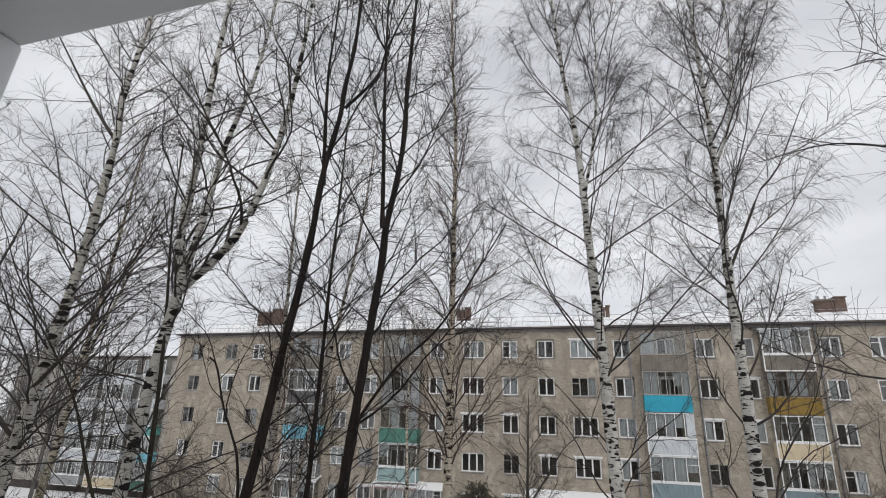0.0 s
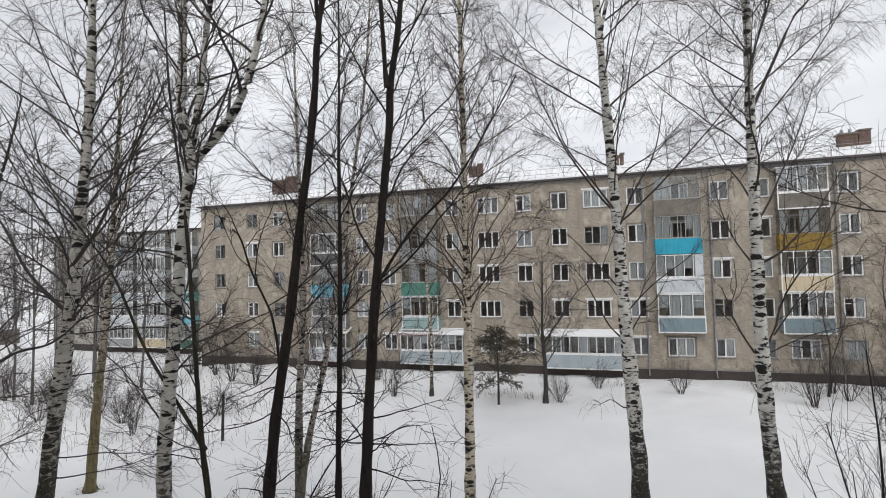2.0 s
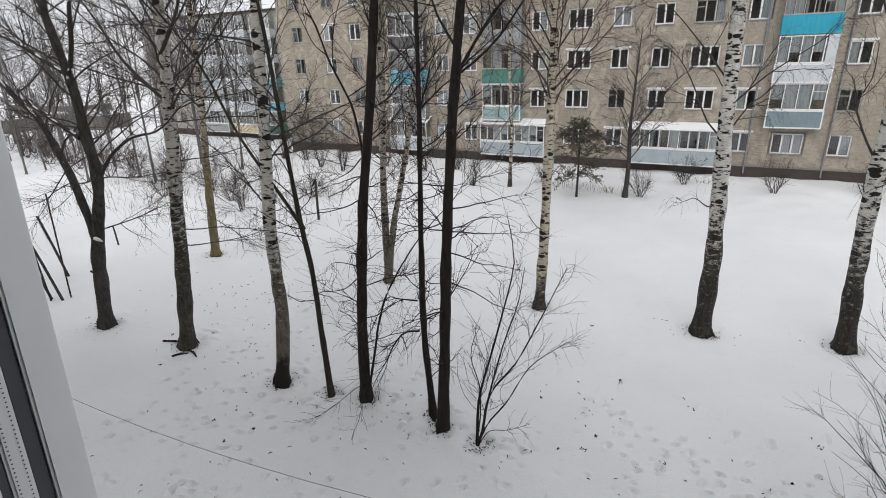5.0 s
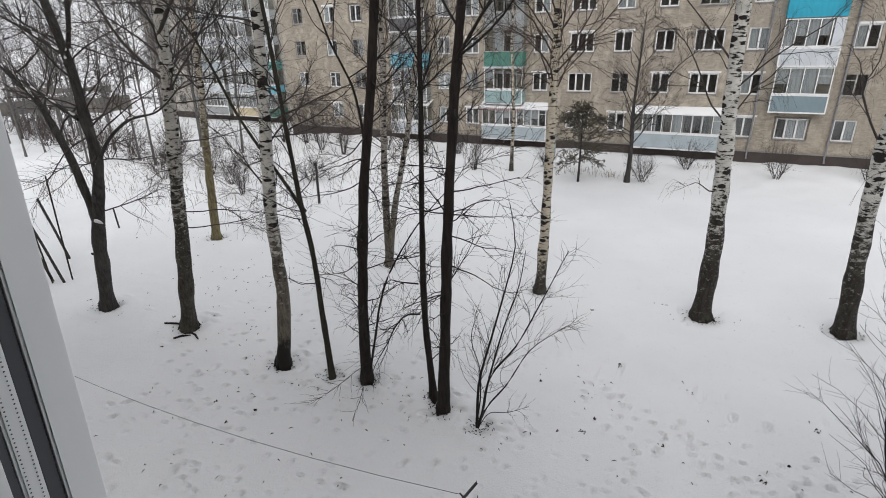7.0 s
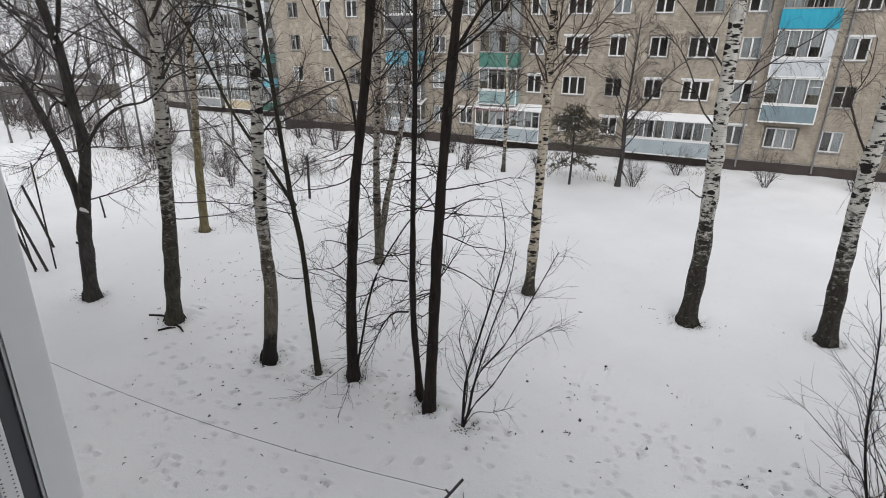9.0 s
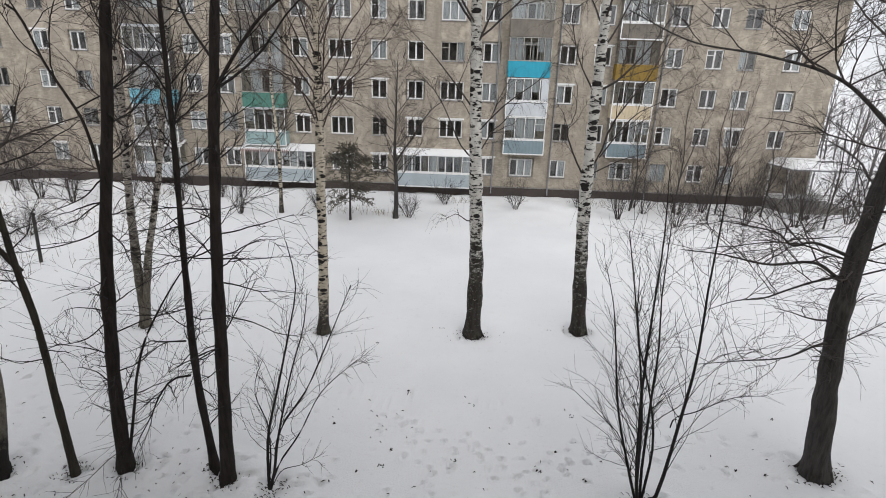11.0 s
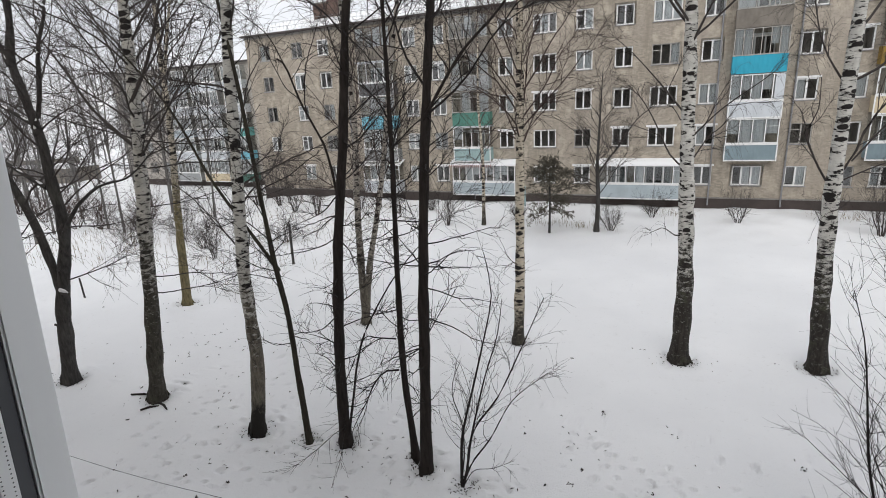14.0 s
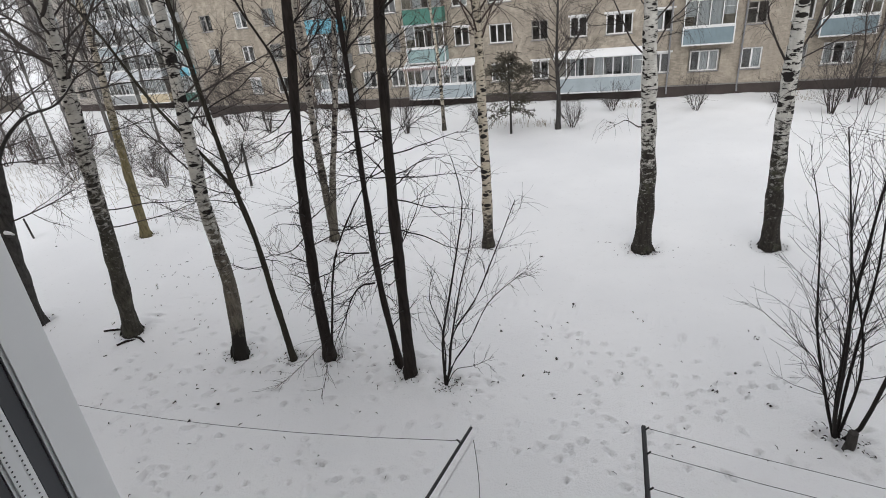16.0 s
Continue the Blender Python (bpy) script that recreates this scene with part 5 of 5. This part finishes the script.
# Low sheds with snow on their roofs, and woods all round in the distance.
for i, (sx, sy, sw, sd, sh) in enumerate([(-92, 50, 14, 5, 2.2), (-112, 56, 22, 6, 2.8), (-104, 42, 14, 5, 2.2)]):
    z = at_ground(sx, sy)
    shed = thing("shed", "low dark shed with snow on its roof", "shed", (sx, sy, z))
    part("wall", Geo().box(-sw / 2, sw / 2, 0, sd, -0.3, sh), CONCRETE_OLD, shed)
    part("door", Geo().box(-sw * 0.2 - 0.6, -sw * 0.2 + 0.6, -0.05, -0.003, 0.0, sh * 0.8), METAL_DARK, shed)
    part("roof", Geo().box(-sw / 2 - 0.3, sw / 2 + 0.3, -0.3, sd + 0.3, sh + 0.003, sh + 0.22), SNOW, shed, "flat roof under snow")


def far_woods(seed, n, r0, r1, a0, a1, height):
    """Bare trees far off, as one sheet of stems and twigs."""
    rng_w = np.random.default_rng(seed)
    a, r = np.radians(rng_w.uniform(a0, a1, n)), rng_w.uniform(r0, r1, n)
    x, y = -r * np.sin(a), r * np.cos(a)
    base = np.stack([x, y, ground_z(x, y) - 0.2], 1)
    h = height * rng_w.uniform(0.5, 1.15, n)
    one = grow(rng_w, base, np.tile([0, 0, 1.0], (n, 1)) + rng_w.normal(0, 0.05, (n, 3)), h, 6, 0.04, 0.1)
    wide = r[:, None] / 100
    pieces = [tube_arrays(one, (0.10 * wide + 0.04) * np.linspace(1, 0.15, 6)[None], 4)]
    s2, w2, who, t2 = offshoots(rng_w, one, np.full(n, 13), 0.08, 1.0, 0.65)
    two = grow(rng_w, s2, w2, h[who] * 0.42 * (1.15 - t2), 4, 0.1, 0.3)
    pieces.append(tube_arrays(two, (0.026 * wide[who] + 0.016) * np.linspace(1, 0.3, 4)[None], 3))
    s3, w3, who3, t3 = offshoots(rng_w, two, np.full(len(two), 5), 0.1, 1.0, 0.6)
    three = grow(rng_w, s3, w3, h[who[who3]] * 0.12 * rng_w.uniform(0.5, 1.2, len(who3)), 3, 0.1, 0.1)
    pieces.append(tube_arrays(three, (0.020 * wide[who[who3]] + 0.010) * np.linspace(1, 0.4, 3)[None], 3))
    return joined(pieces)


# The woods' haze is only the paled twig colour, no mist.
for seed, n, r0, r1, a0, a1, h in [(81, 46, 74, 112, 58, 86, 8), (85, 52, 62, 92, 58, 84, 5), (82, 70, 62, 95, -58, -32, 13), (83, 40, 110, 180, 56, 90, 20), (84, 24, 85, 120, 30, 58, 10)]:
    tagged(new("distant_woods", fast_mesh("distant_woods", *far_woods(seed, n, r0, r1, a0, a1, h), TWIG_HAZED)), "hazy bare woods in the distance", "woods", kind="stuff")
for i, (px, py, ph) in enumerate([(-24.5, 21.5, 2.4), (-27.0, 23.0, 3.0), (-30.5, 24.5, 2.8), (-33.0, 22.5, 2.4), (-22.5, 25.5, 1.8), (-29.0, 28.0, 2.6)]):
    shrub("shrub", "low leafless bush among weeds in the snow", px, py, ph, 2.4, 140 + i, stems=14, bark=TWIG, r0=0.016, sub=8, fine=4, twig_len=0.6, twig_r=0.006)
for i in range(17):
    px, py = -36 - 2.6 * i + (i % 3) * 0.8, 25.5 + 0.42 * i + 3.0 * ((i * 7) % 5) / 5
    shrub("shrub", "dense leafless hedge bush in snow", px, py, 2.4 + 0.4 * (i % 4), 2.6, 90 + i, stems=13, bark=TWIG_RED, r0=0.02, sub=8, fine=2, twig_len=0.7, twig_r=0.012)
# Far trees, bark and twigs lightened to stand in for haze.
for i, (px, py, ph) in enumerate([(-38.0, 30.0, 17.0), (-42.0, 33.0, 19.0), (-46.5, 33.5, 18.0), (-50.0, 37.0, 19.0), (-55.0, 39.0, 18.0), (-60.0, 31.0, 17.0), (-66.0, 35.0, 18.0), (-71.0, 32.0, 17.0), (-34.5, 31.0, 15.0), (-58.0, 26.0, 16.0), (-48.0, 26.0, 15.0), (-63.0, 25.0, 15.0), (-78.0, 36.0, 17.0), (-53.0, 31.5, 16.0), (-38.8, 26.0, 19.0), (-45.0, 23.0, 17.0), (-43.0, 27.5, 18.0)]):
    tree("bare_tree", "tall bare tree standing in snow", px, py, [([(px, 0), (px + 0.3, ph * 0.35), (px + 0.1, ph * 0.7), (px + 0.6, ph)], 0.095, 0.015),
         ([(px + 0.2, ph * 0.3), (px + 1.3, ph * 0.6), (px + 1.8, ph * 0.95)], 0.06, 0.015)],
         BARK_HAZED, TWIG_HAZED, 100 + i, first=2.5, limbs=56, reach=4.0, rise=0.8, lift=0.15, sub=10, fine=4, twig_r=0.007, limb_r=0.024)

# Small dull spruce before the facade.
rng_s = np.random.default_rng(61)
sx, sy = -6.75, 31.5
spruce = thing("spruce", "small dull-green spruce with bare lower trunk", "tree", (sx, sy, at_ground(sx, sy)))
part("trunk", Geo().tube([(0, 0, -0.1), (0.03, 0, 1.5), (0, 0.02, 3.2), (0.02, 0, 4.7)], [0.08, 0.06, 0.045, 0.01], 8), BARK_GREY, spruce, smooth=True)
n = 110
hz = rng_s.uniform(1.1, 4.5, n)
az = rng_s.uniform(0, 2 * np.pi, n)
reach = 2.3 * np.sqrt(np.clip(1 - ((hz - 2.5) / 1.9) ** 2, 0.05, 1)) * rng_s.uniform(0.6, 1.1, n)
boughs = grow(rng_s, np.stack([0 * hz, 0 * hz, hz], 1), np.stack([np.cos(az), np.sin(az), rng_s.uniform(-0.3, 0.7, n)], 1), reach, 6, 0.12, -0.35)
s2, w2, who, _ = offshoots(rng_s, boughs, np.full(n, 10), 0.15, 1.0, 0.7)
sprays = grow(rng_s, s2, w2, rng_s.uniform(0.15, 0.42, len(who)), 4, 0.1, -0.3)
s3, w3, who3, _ = offshoots(rng_s, sprays, np.full(len(sprays), 6), 0.0, 1.0, 0.7)
needles = grow(rng_s, s3, w3, rng_s.uniform(0.06, 0.14, len(who3)), 3, 0.1, -0.1)
part("needle_mass", fast_mesh("needle_mass", *joined([tube_arrays(boughs, np.full((n, 6), 0.012), 4), tube_arrays(sprays, np.full((len(who), 4), 0.009), 3), tube_arrays(needles, np.full((len(who3), 3), 0.011), 3)]), NEEDLES), NEEDLES, spruce, kind="stuff")

# ---- small things in the yard ----


def stake(name, label, x, y, top, r, mat, lean=(0.0, 0.0), category="post"):
    z = at_ground(x, y)
    g = Geo().tube([(0, 0, -0.2), (lean[0] * 0.5, lean[1] * 0.5, top * 0.5), (lean[0], lean[1], top)], [r * 1.05, r, r * 0.95], 10)
    return solo(name, g, mat, label, category, (x, y, z), smooth=False)


stake("yard_post", "dark weathered wooden post in the snow", -18.85, 21.78, 2.3, 0.07, BARK_GREY, (0.1, 0.0))
stake("wooden_stake", "short dark stake beside the forked tree", -25.7, 14.6, 1.0, 0.04, BARK_GREY, (-0.05, 0))
stake("leaning_pole", "grey pole leaning in the snow", -23.85, 11.2, 2.6, 0.05, BARK_GREY, (-1.1, 0.0), "pole")
stake("leaning_pole", "grey pole leaning in the snow", -21.9, 9.5, 3.0, 0.05, BARK_GREY, (-1.6, 0.1), "pole")
stake("thin_sapling_pole", "thin bare sapling pole", -21.8, 9.4, 4.6, 0.03, BARK_OLIVE, (-0.3, 0.0), "pole")
stake("thin_sapling_pole", "thin bare sapling pole", -21.4, 9.9, 4.2, 0.028, BARK_OLIVE, (0.5, 0.0), "pole")
stake("leaning_pole", "grey pole leaning in the snow", -21.3, 9.6, 2.8, 0.05, BARK_GREY, (-2.0, 0.2), "pole")
stake("white_stake", "thin pale stake near the facade", 0.3, 34.0, 1.1, 0.03, WHITE, (0.02, 0))
stake("white_stake", "pale stake under the awning", -10.1, 38.2, 1.5, 0.06, PAINTS["mint"], (0, 0))
for i, (lx, ly, lw, turn) in enumerate([(-14.45, 9.25, 0.9, 0.25), (-13.3, 9.0, 0.6, -0.3), (-13.6, 8.8, 0.5, 0.8)]):
    g = Geo().tube([(-lw / 2, 0, 0.05), (0, 0.03, 0.07), (lw / 2, 0, 0.05)], [0.03, 0.035, 0.02], 7)
    ob = solo("fallen_branch", g, BARK_DARK, "dark broken branch lying on the snow", "branch", (lx, ly, at_ground(lx, ly)), group="broken branches")
    ob.rotation_euler = (0, 0, turn)

rng_d = np.random.default_rng(77)
droop = thing("fallen_branch", "dark twiggy branch drooping onto the snow from a trunk foot", "branch", (-7.0, 9.25, at_ground(-7.0, 9.25)), group="broken branches")
main = np.array([0.75, 0.7, 0.8]) * np.array([[(0.0, 0.1, 0.75), (-0.15, -0.3, 0.72), (-0.35, -0.75, 0.55), (-0.6, -1.15, 0.36), (-0.85, -1.5, 0.22), (-1.15, -1.85, 0.12)], [(0.0, 0.1, 0.55), (0.2, -0.3, 0.62), (0.42, -0.8, 0.45), (0.55, -1.2, 0.28), (0.62, -1.6, 0.18), (0.7, -1.9, 0.08)]])
s2, w2, who, _ = offshoots(rng_d, main, np.full(2, 16), 0.2, 1.0, 0.8)
side = grow(rng_d, s2, w2, rng_d.uniform(0.25, 0.7, len(who)), 6, 0.14, -0.2)
side[:, :, 2] = np.maximum(side[:, :, 2], 0.03)
part("stem", fast_mesh("stem", *tube_arrays(main, np.tile(np.linspace(0.010, 0.003, 6), (2, 1)), 6), TWIG_BLACK), TWIG_BLACK, droop)
part("twig_mass", fast_mesh("twig_mass", *tube_arrays(side, np.tile(np.linspace(0.005, 0.002, 6), (len(who), 1)), 4), TWIG_BLACK), TWIG_BLACK, droop, kind="stuff")

for k, (sx_, sz_, len_, up) in enumerate([(-16.74, 3.25, 0.50, 0.02), (-17.25, 2.0, 0.16, 0.12), (-16.6, 4.0, 0.3, 0.2)]):
    g = Geo().tube([(0, 0, 0), (len_ * (0.7 if k != 1 else -0.7), -0.05, up), (len_ * (1 if k != 1 else -1.2), -0.08, up + 0.02)], [0.06, 0.045, 0.035], 8)
    stub = part("sawn_stub", g, BARK_GREY, old_tree, "short sawn limb stub", at=(sx_ + 17.77, -0.1, sz_))
    if k == 0:
        part("snow_patch", Geo().tube([(-0.02, -0.06, 0.10), (0.1, -0.08, 0.14), (0.25, -0.06, 0.11), (0.42, -0.07, 0.085)], [0.02, 0.06, 0.05, 0.02], 8), SNOW, stub, "small snow clump", smooth=True)

lit = Geo()
CLODS = [(-1.47, 9.91, 0.12), (-1.99, 9.66, 0.07), (-1.29, 10.44, 0.1), (-1.12, 12.93, 0.1), (-2.88, 11.34, 0.06), (-2.48, 15.67, 0.07), (0.23, 10.19, 0.06), (3.24, 12.14, 0.13), (7.37, 10.26, 0.1), (3.12, 9.72, 0.06), (2.6, 10.62, 0.05), (2.12, 9.91, 0.08), (6.75, 10.39, 0.05), (8.66, 12.37, 0.09), (8.02, 14.06, 0.05), (-10.14, 7.03, 0.09), (-8.96, 7.26, 0.05), (-23.43, 13.99, 0.07), (-9.28, 6.62, 0.08), (-13.77, 8.2, 0.05)]
rng_l = np.random.default_rng(6)
for k in range(1430):
    if k < 1180:
        j = TREE_FEET[int(rng_l.integers(0, 15))]
        lx, ly = j[0] + rng_l.normal(0, 0.42), j[1] - 0.12 + rng_l.normal(0, 0.30)
    elif k < 1360:
        lx, ly = rng_l.uniform(-13, 8), rng_l.uniform(4.5, 13)
    else:
        lx, ly = rng_l.normal(-15.0, 2.0), rng_l.normal(12.6, 1.6)
    size, w = rng_l.uniform(0.012, 0.055), rng_l.uniform(0, 3.1)
    z = at_ground(lx, ly) + 0.012
    lit.tube([(lx - size * math.cos(w), ly - size * math.sin(w), z), (lx, ly, z + 0.02), (lx + size * math.cos(w), ly + size * math.sin(w), z)], [0.006, rng_l.uniform(0.006, 0.016), 0.004], 4, False)
for lx, ly, r in CLODS:
    z = at_ground(lx, ly)
    for k in range(6):
        w, d = rng_l.uniform(0, 6.28), rng_l.uniform(0, r * 0.8)
        px, py, q = lx + d * math.cos(w), ly + d * math.sin(w), rng_l.uniform(0.012, 0.032)
        lit.tube([(px - q, py - q * 0.5, z - 0.01), (px, py, z + rng_l.uniform(0.01, 0.035)), (px + q, py + q * 0.6, z - 0.01)], [0.005, rng_l.uniform(0.008, 0.018), 0.004], 5, False)
solo("twig_litter", lit, BARK_DARK, "bits of bark and twig strewn on the snow", "litter", kind="stuff")
gr = Geo()
for k in range(260):
    cx, cy = [(-7.2, 33.5), (-5.0, 33.0), (-20.5, 36.5), (9.5, 37.5), (0.5, 36.8)][k % 5]
    gxx, gyy = cx + rng_l.normal(0, 0.7), cy + rng_l.normal(0, 0.3)
    z, h = at_ground(gxx, gyy) - 0.03, rng_l.uniform(0.2, 0.6)
    gr.tube([(gxx, gyy, z), (gxx + rng_l.normal(0, 0.05), gyy, z + h * 0.6), (gxx + rng_l.normal(0, 0.15), gyy, z + h)], [0.008, 0.006, 0.002], 3, False)
for k in range(900):
    gxx, gyy = rng_l.uniform(-44, -17), rng_l.uniform(17, 34)
    z, h = at_ground(gxx, gyy) - 0.03, rng_l.uniform(0.15, 1.0)
    gr.tube([(gxx, gyy, z), (gxx + rng_l.normal(0, 0.08), gyy, z + h * 0.6), (gxx + rng_l.normal(0, 0.25), gyy, z + h)], [0.010, 0.007, 0.003], 3, False)
solo("dry_grass", gr, GRASS, "tufts of dry grass above the snow", "grass", kind="stuff")

# ---- clothes-line arms on the house wall ----
for tag, x0, x1, y1, way in [("a", -0.84, -0.57, 1.87, -1), ("b", 0.255, 0.198, 2.05, 1)]:
    arm = thing("clothesline_bracket", "dark steel angle arm with hooks and thin lines", "clothesline", (x0, 0.405, 6.5), group="clothesline arms")
    dx, dy = x1 - x0, y1 - 0.405
    part("arm", Geo().tube([(0, 0, 0), (dx, dy, 0)], 0.0105, 6), METAL_DARK, arm)
    lip = Geo()
    sx_ = 0.0115 * -way
    lip.quad((sx_, 0, 0.012), (sx_ + 0.03 * -way, 0, 0.012), (dx + sx_ + 0.03 * -way, dy, 0.012), (dx + sx_, dy, 0.012))
    lip.quad((sx_, 0, 0.0), (dx + sx_, dy, 0.0), (dx + sx_ + 0.03 * -way, dy, 0.0), (sx_ + 0.03 * -way, 0, 0.0))
    part("snow_rim", lip, SNOW, arm, "thin snow on the arm")
    for k, u in enumerate((0.985, 0.90, 0.79, 0.66) if way > 0 else (0.93, 0.70, 0.5)):
        part("hook", Geo().tube([(dx * u, dy * u, 0), (dx * u + 0.02 * way, dy * u, 0.024)], 0.004, 6), METAL_DARK, arm)
        if way > 0 or k == 0:
            end = 5.0
            pts = [(dx * u + way * end * t, dy * u - 0.13 * t * (way < 0), 0.02 - 0.22 * 4 * t * (1 - t)) for t in np.linspace(0, 1, 12)]
            part("line", Geo().tube(pts, 0.0016, 4, False), METAL_DARK, arm, "thin grey line")
    if way < 0:
        pts = [(dx + 0.03 * math.sin(3.1 * t), dy - 0.12 * t, -0.75 * t + 0.02) for t in np.linspace(0, 1, 10)]
        part("loose_line", Geo().tube(pts, 0.0016, 4, False), METAL_DARK, arm, "loose hanging line end")

# ---- the house with the open window ----
OX0, OX1, OZ0, OZ1 = -0.53, 1.35, 7.55, 8.90
own = Geo()
pierced_wall(own, -34, 30, -1.5, 15.2, 0.40, -0.32, [(OX0, OX1, OZ0, OZ1)])
tagged(new("wall_north", own.mesh("wall_north", WALL)), "brick outer wall round the open window", "wall", kind="structure")
shell = Geo().box(-34, 30, -12.0, -11.7, -1.5, 15.2).box(-34, -33.7, -11.69, 0.07, -1.5, 15.2).box(29.7, 30, -11.69, 0.07, -1.5, 15.2).box(-34, 30, -12, 0.4, 15.203, 15.5)
tagged(new("wall_outer", shell.mesh("wall_outer", WALL)), "outer walls and roof slab of the house", "wall", kind="structure")
tagged(new("wall_room", Geo().box(-1.7, -1.6, -4.0, 0.07, 6.6, 9.15).box(2.4, 2.5, -4.0, 0.07, 6.6, 9.15).box(-1.7, 2.5, -4.1, -4.003, 6.6, 9.15).mesh("wall_room", INTERIOR)), "pale room walls behind the window", "wall", kind="structure")
tagged(new("floor", Geo().box(-1.7, 2.5, -4.1, 0.07, 6.45, 6.597).mesh("floor", BROWNWOOD)), "brown room floor", "floor", kind="structure")
tagged(new("ceiling", Geo().box(-1.7, 2.5, -4.1, 0.07, 9.153, 9.3).mesh("ceiling", INTERIOR)), "pale room ceiling", "ceiling", kind="structure")

win = thing("window_1", "open white plastic window with black seals", "window", (0, 0, 0), kind="structure")
JX, JZ, LEAN = -0.467, 8.817, 0.058
# Rings of the profile: (y from, y to, how far it stands back, material, name). The jamb leans a little into the room.
for y0, y1, back, mat, nm in [(0.4155, 0.457, 0.0, PVC, "outer_frame"), (0.399, 0.415, 0.006, RUBBER, "seal"), (0.376, 0.3985, 0.002, PVC, "spacer_bar"), (0.366, 0.3755, 0.006, RUBBER, "seal"), (0.25, 0.3655, 0.0, PVC, "inner_frame")]:
    for piece, x0, x1, z0, z1 in [("jamb", OX0 + 0.002, JX - back, OZ0 + 0.002, JZ + back - 0.0005), ("head", OX0 + 0.002, OX1 - 0.002, JZ + back, OZ1 - 0.002), ("jamb", 1.27 + back, OX1 - 0.002, OZ0 + 0.002, JZ + back - 0.0005), ("sill", JX - back + 0.0005, 1.27 + back - 0.0005, OZ0 + 0.002, 7.63 - back)]:
        if piece == "head" and nm in ("seal", "spacer_bar"):
            continue
        yb = 0.352 if piece == "head" and nm == "outer_frame" else y0
        bm = bmesh.new()
        m = Matrix.Translation(((x0 + x1) / 2, (yb + y1) / 2, (z0 + z1) / 2)) @ Matrix.Diagonal((x1 - x0, y1 - yb, z1 - z0, 1))
        bmesh.ops.create_cube(bm, size=1.0, matrix=m)
        bmesh.ops.bevel(bm, geom=bm.edges[:], offset=0.003 if mat is PVC else 0.001, segments=2, affect="EDGES")
        for v in bm.verts:
            v.co.y -= LEAN * (JZ - min(v.co.z, JZ))
        me = bpy.data.meshes.new(nm)
        bm.to_mesh(me)
        bm.free()
        me.materials.append(mat)
        part(nm + "_" + piece, me, None, win)
dots = Geo()
for row, yy in enumerate((0.3815, 0.3925)):
    for k in range(190):
        zz = 7.66 + 0.006 * k + 0.003 * row
        dots.quad(*[(JX - 0.0012, yy + 0.0011 * math.cos(w) - LEAN * (JZ - zz), zz + 0.0011 * math.sin(w)) for w in np.linspace(0, 2 * math.pi, 7)[:6]])
part("perforation", dots, RUBBER, win, "rows of tiny dark holes", kind="stuff")
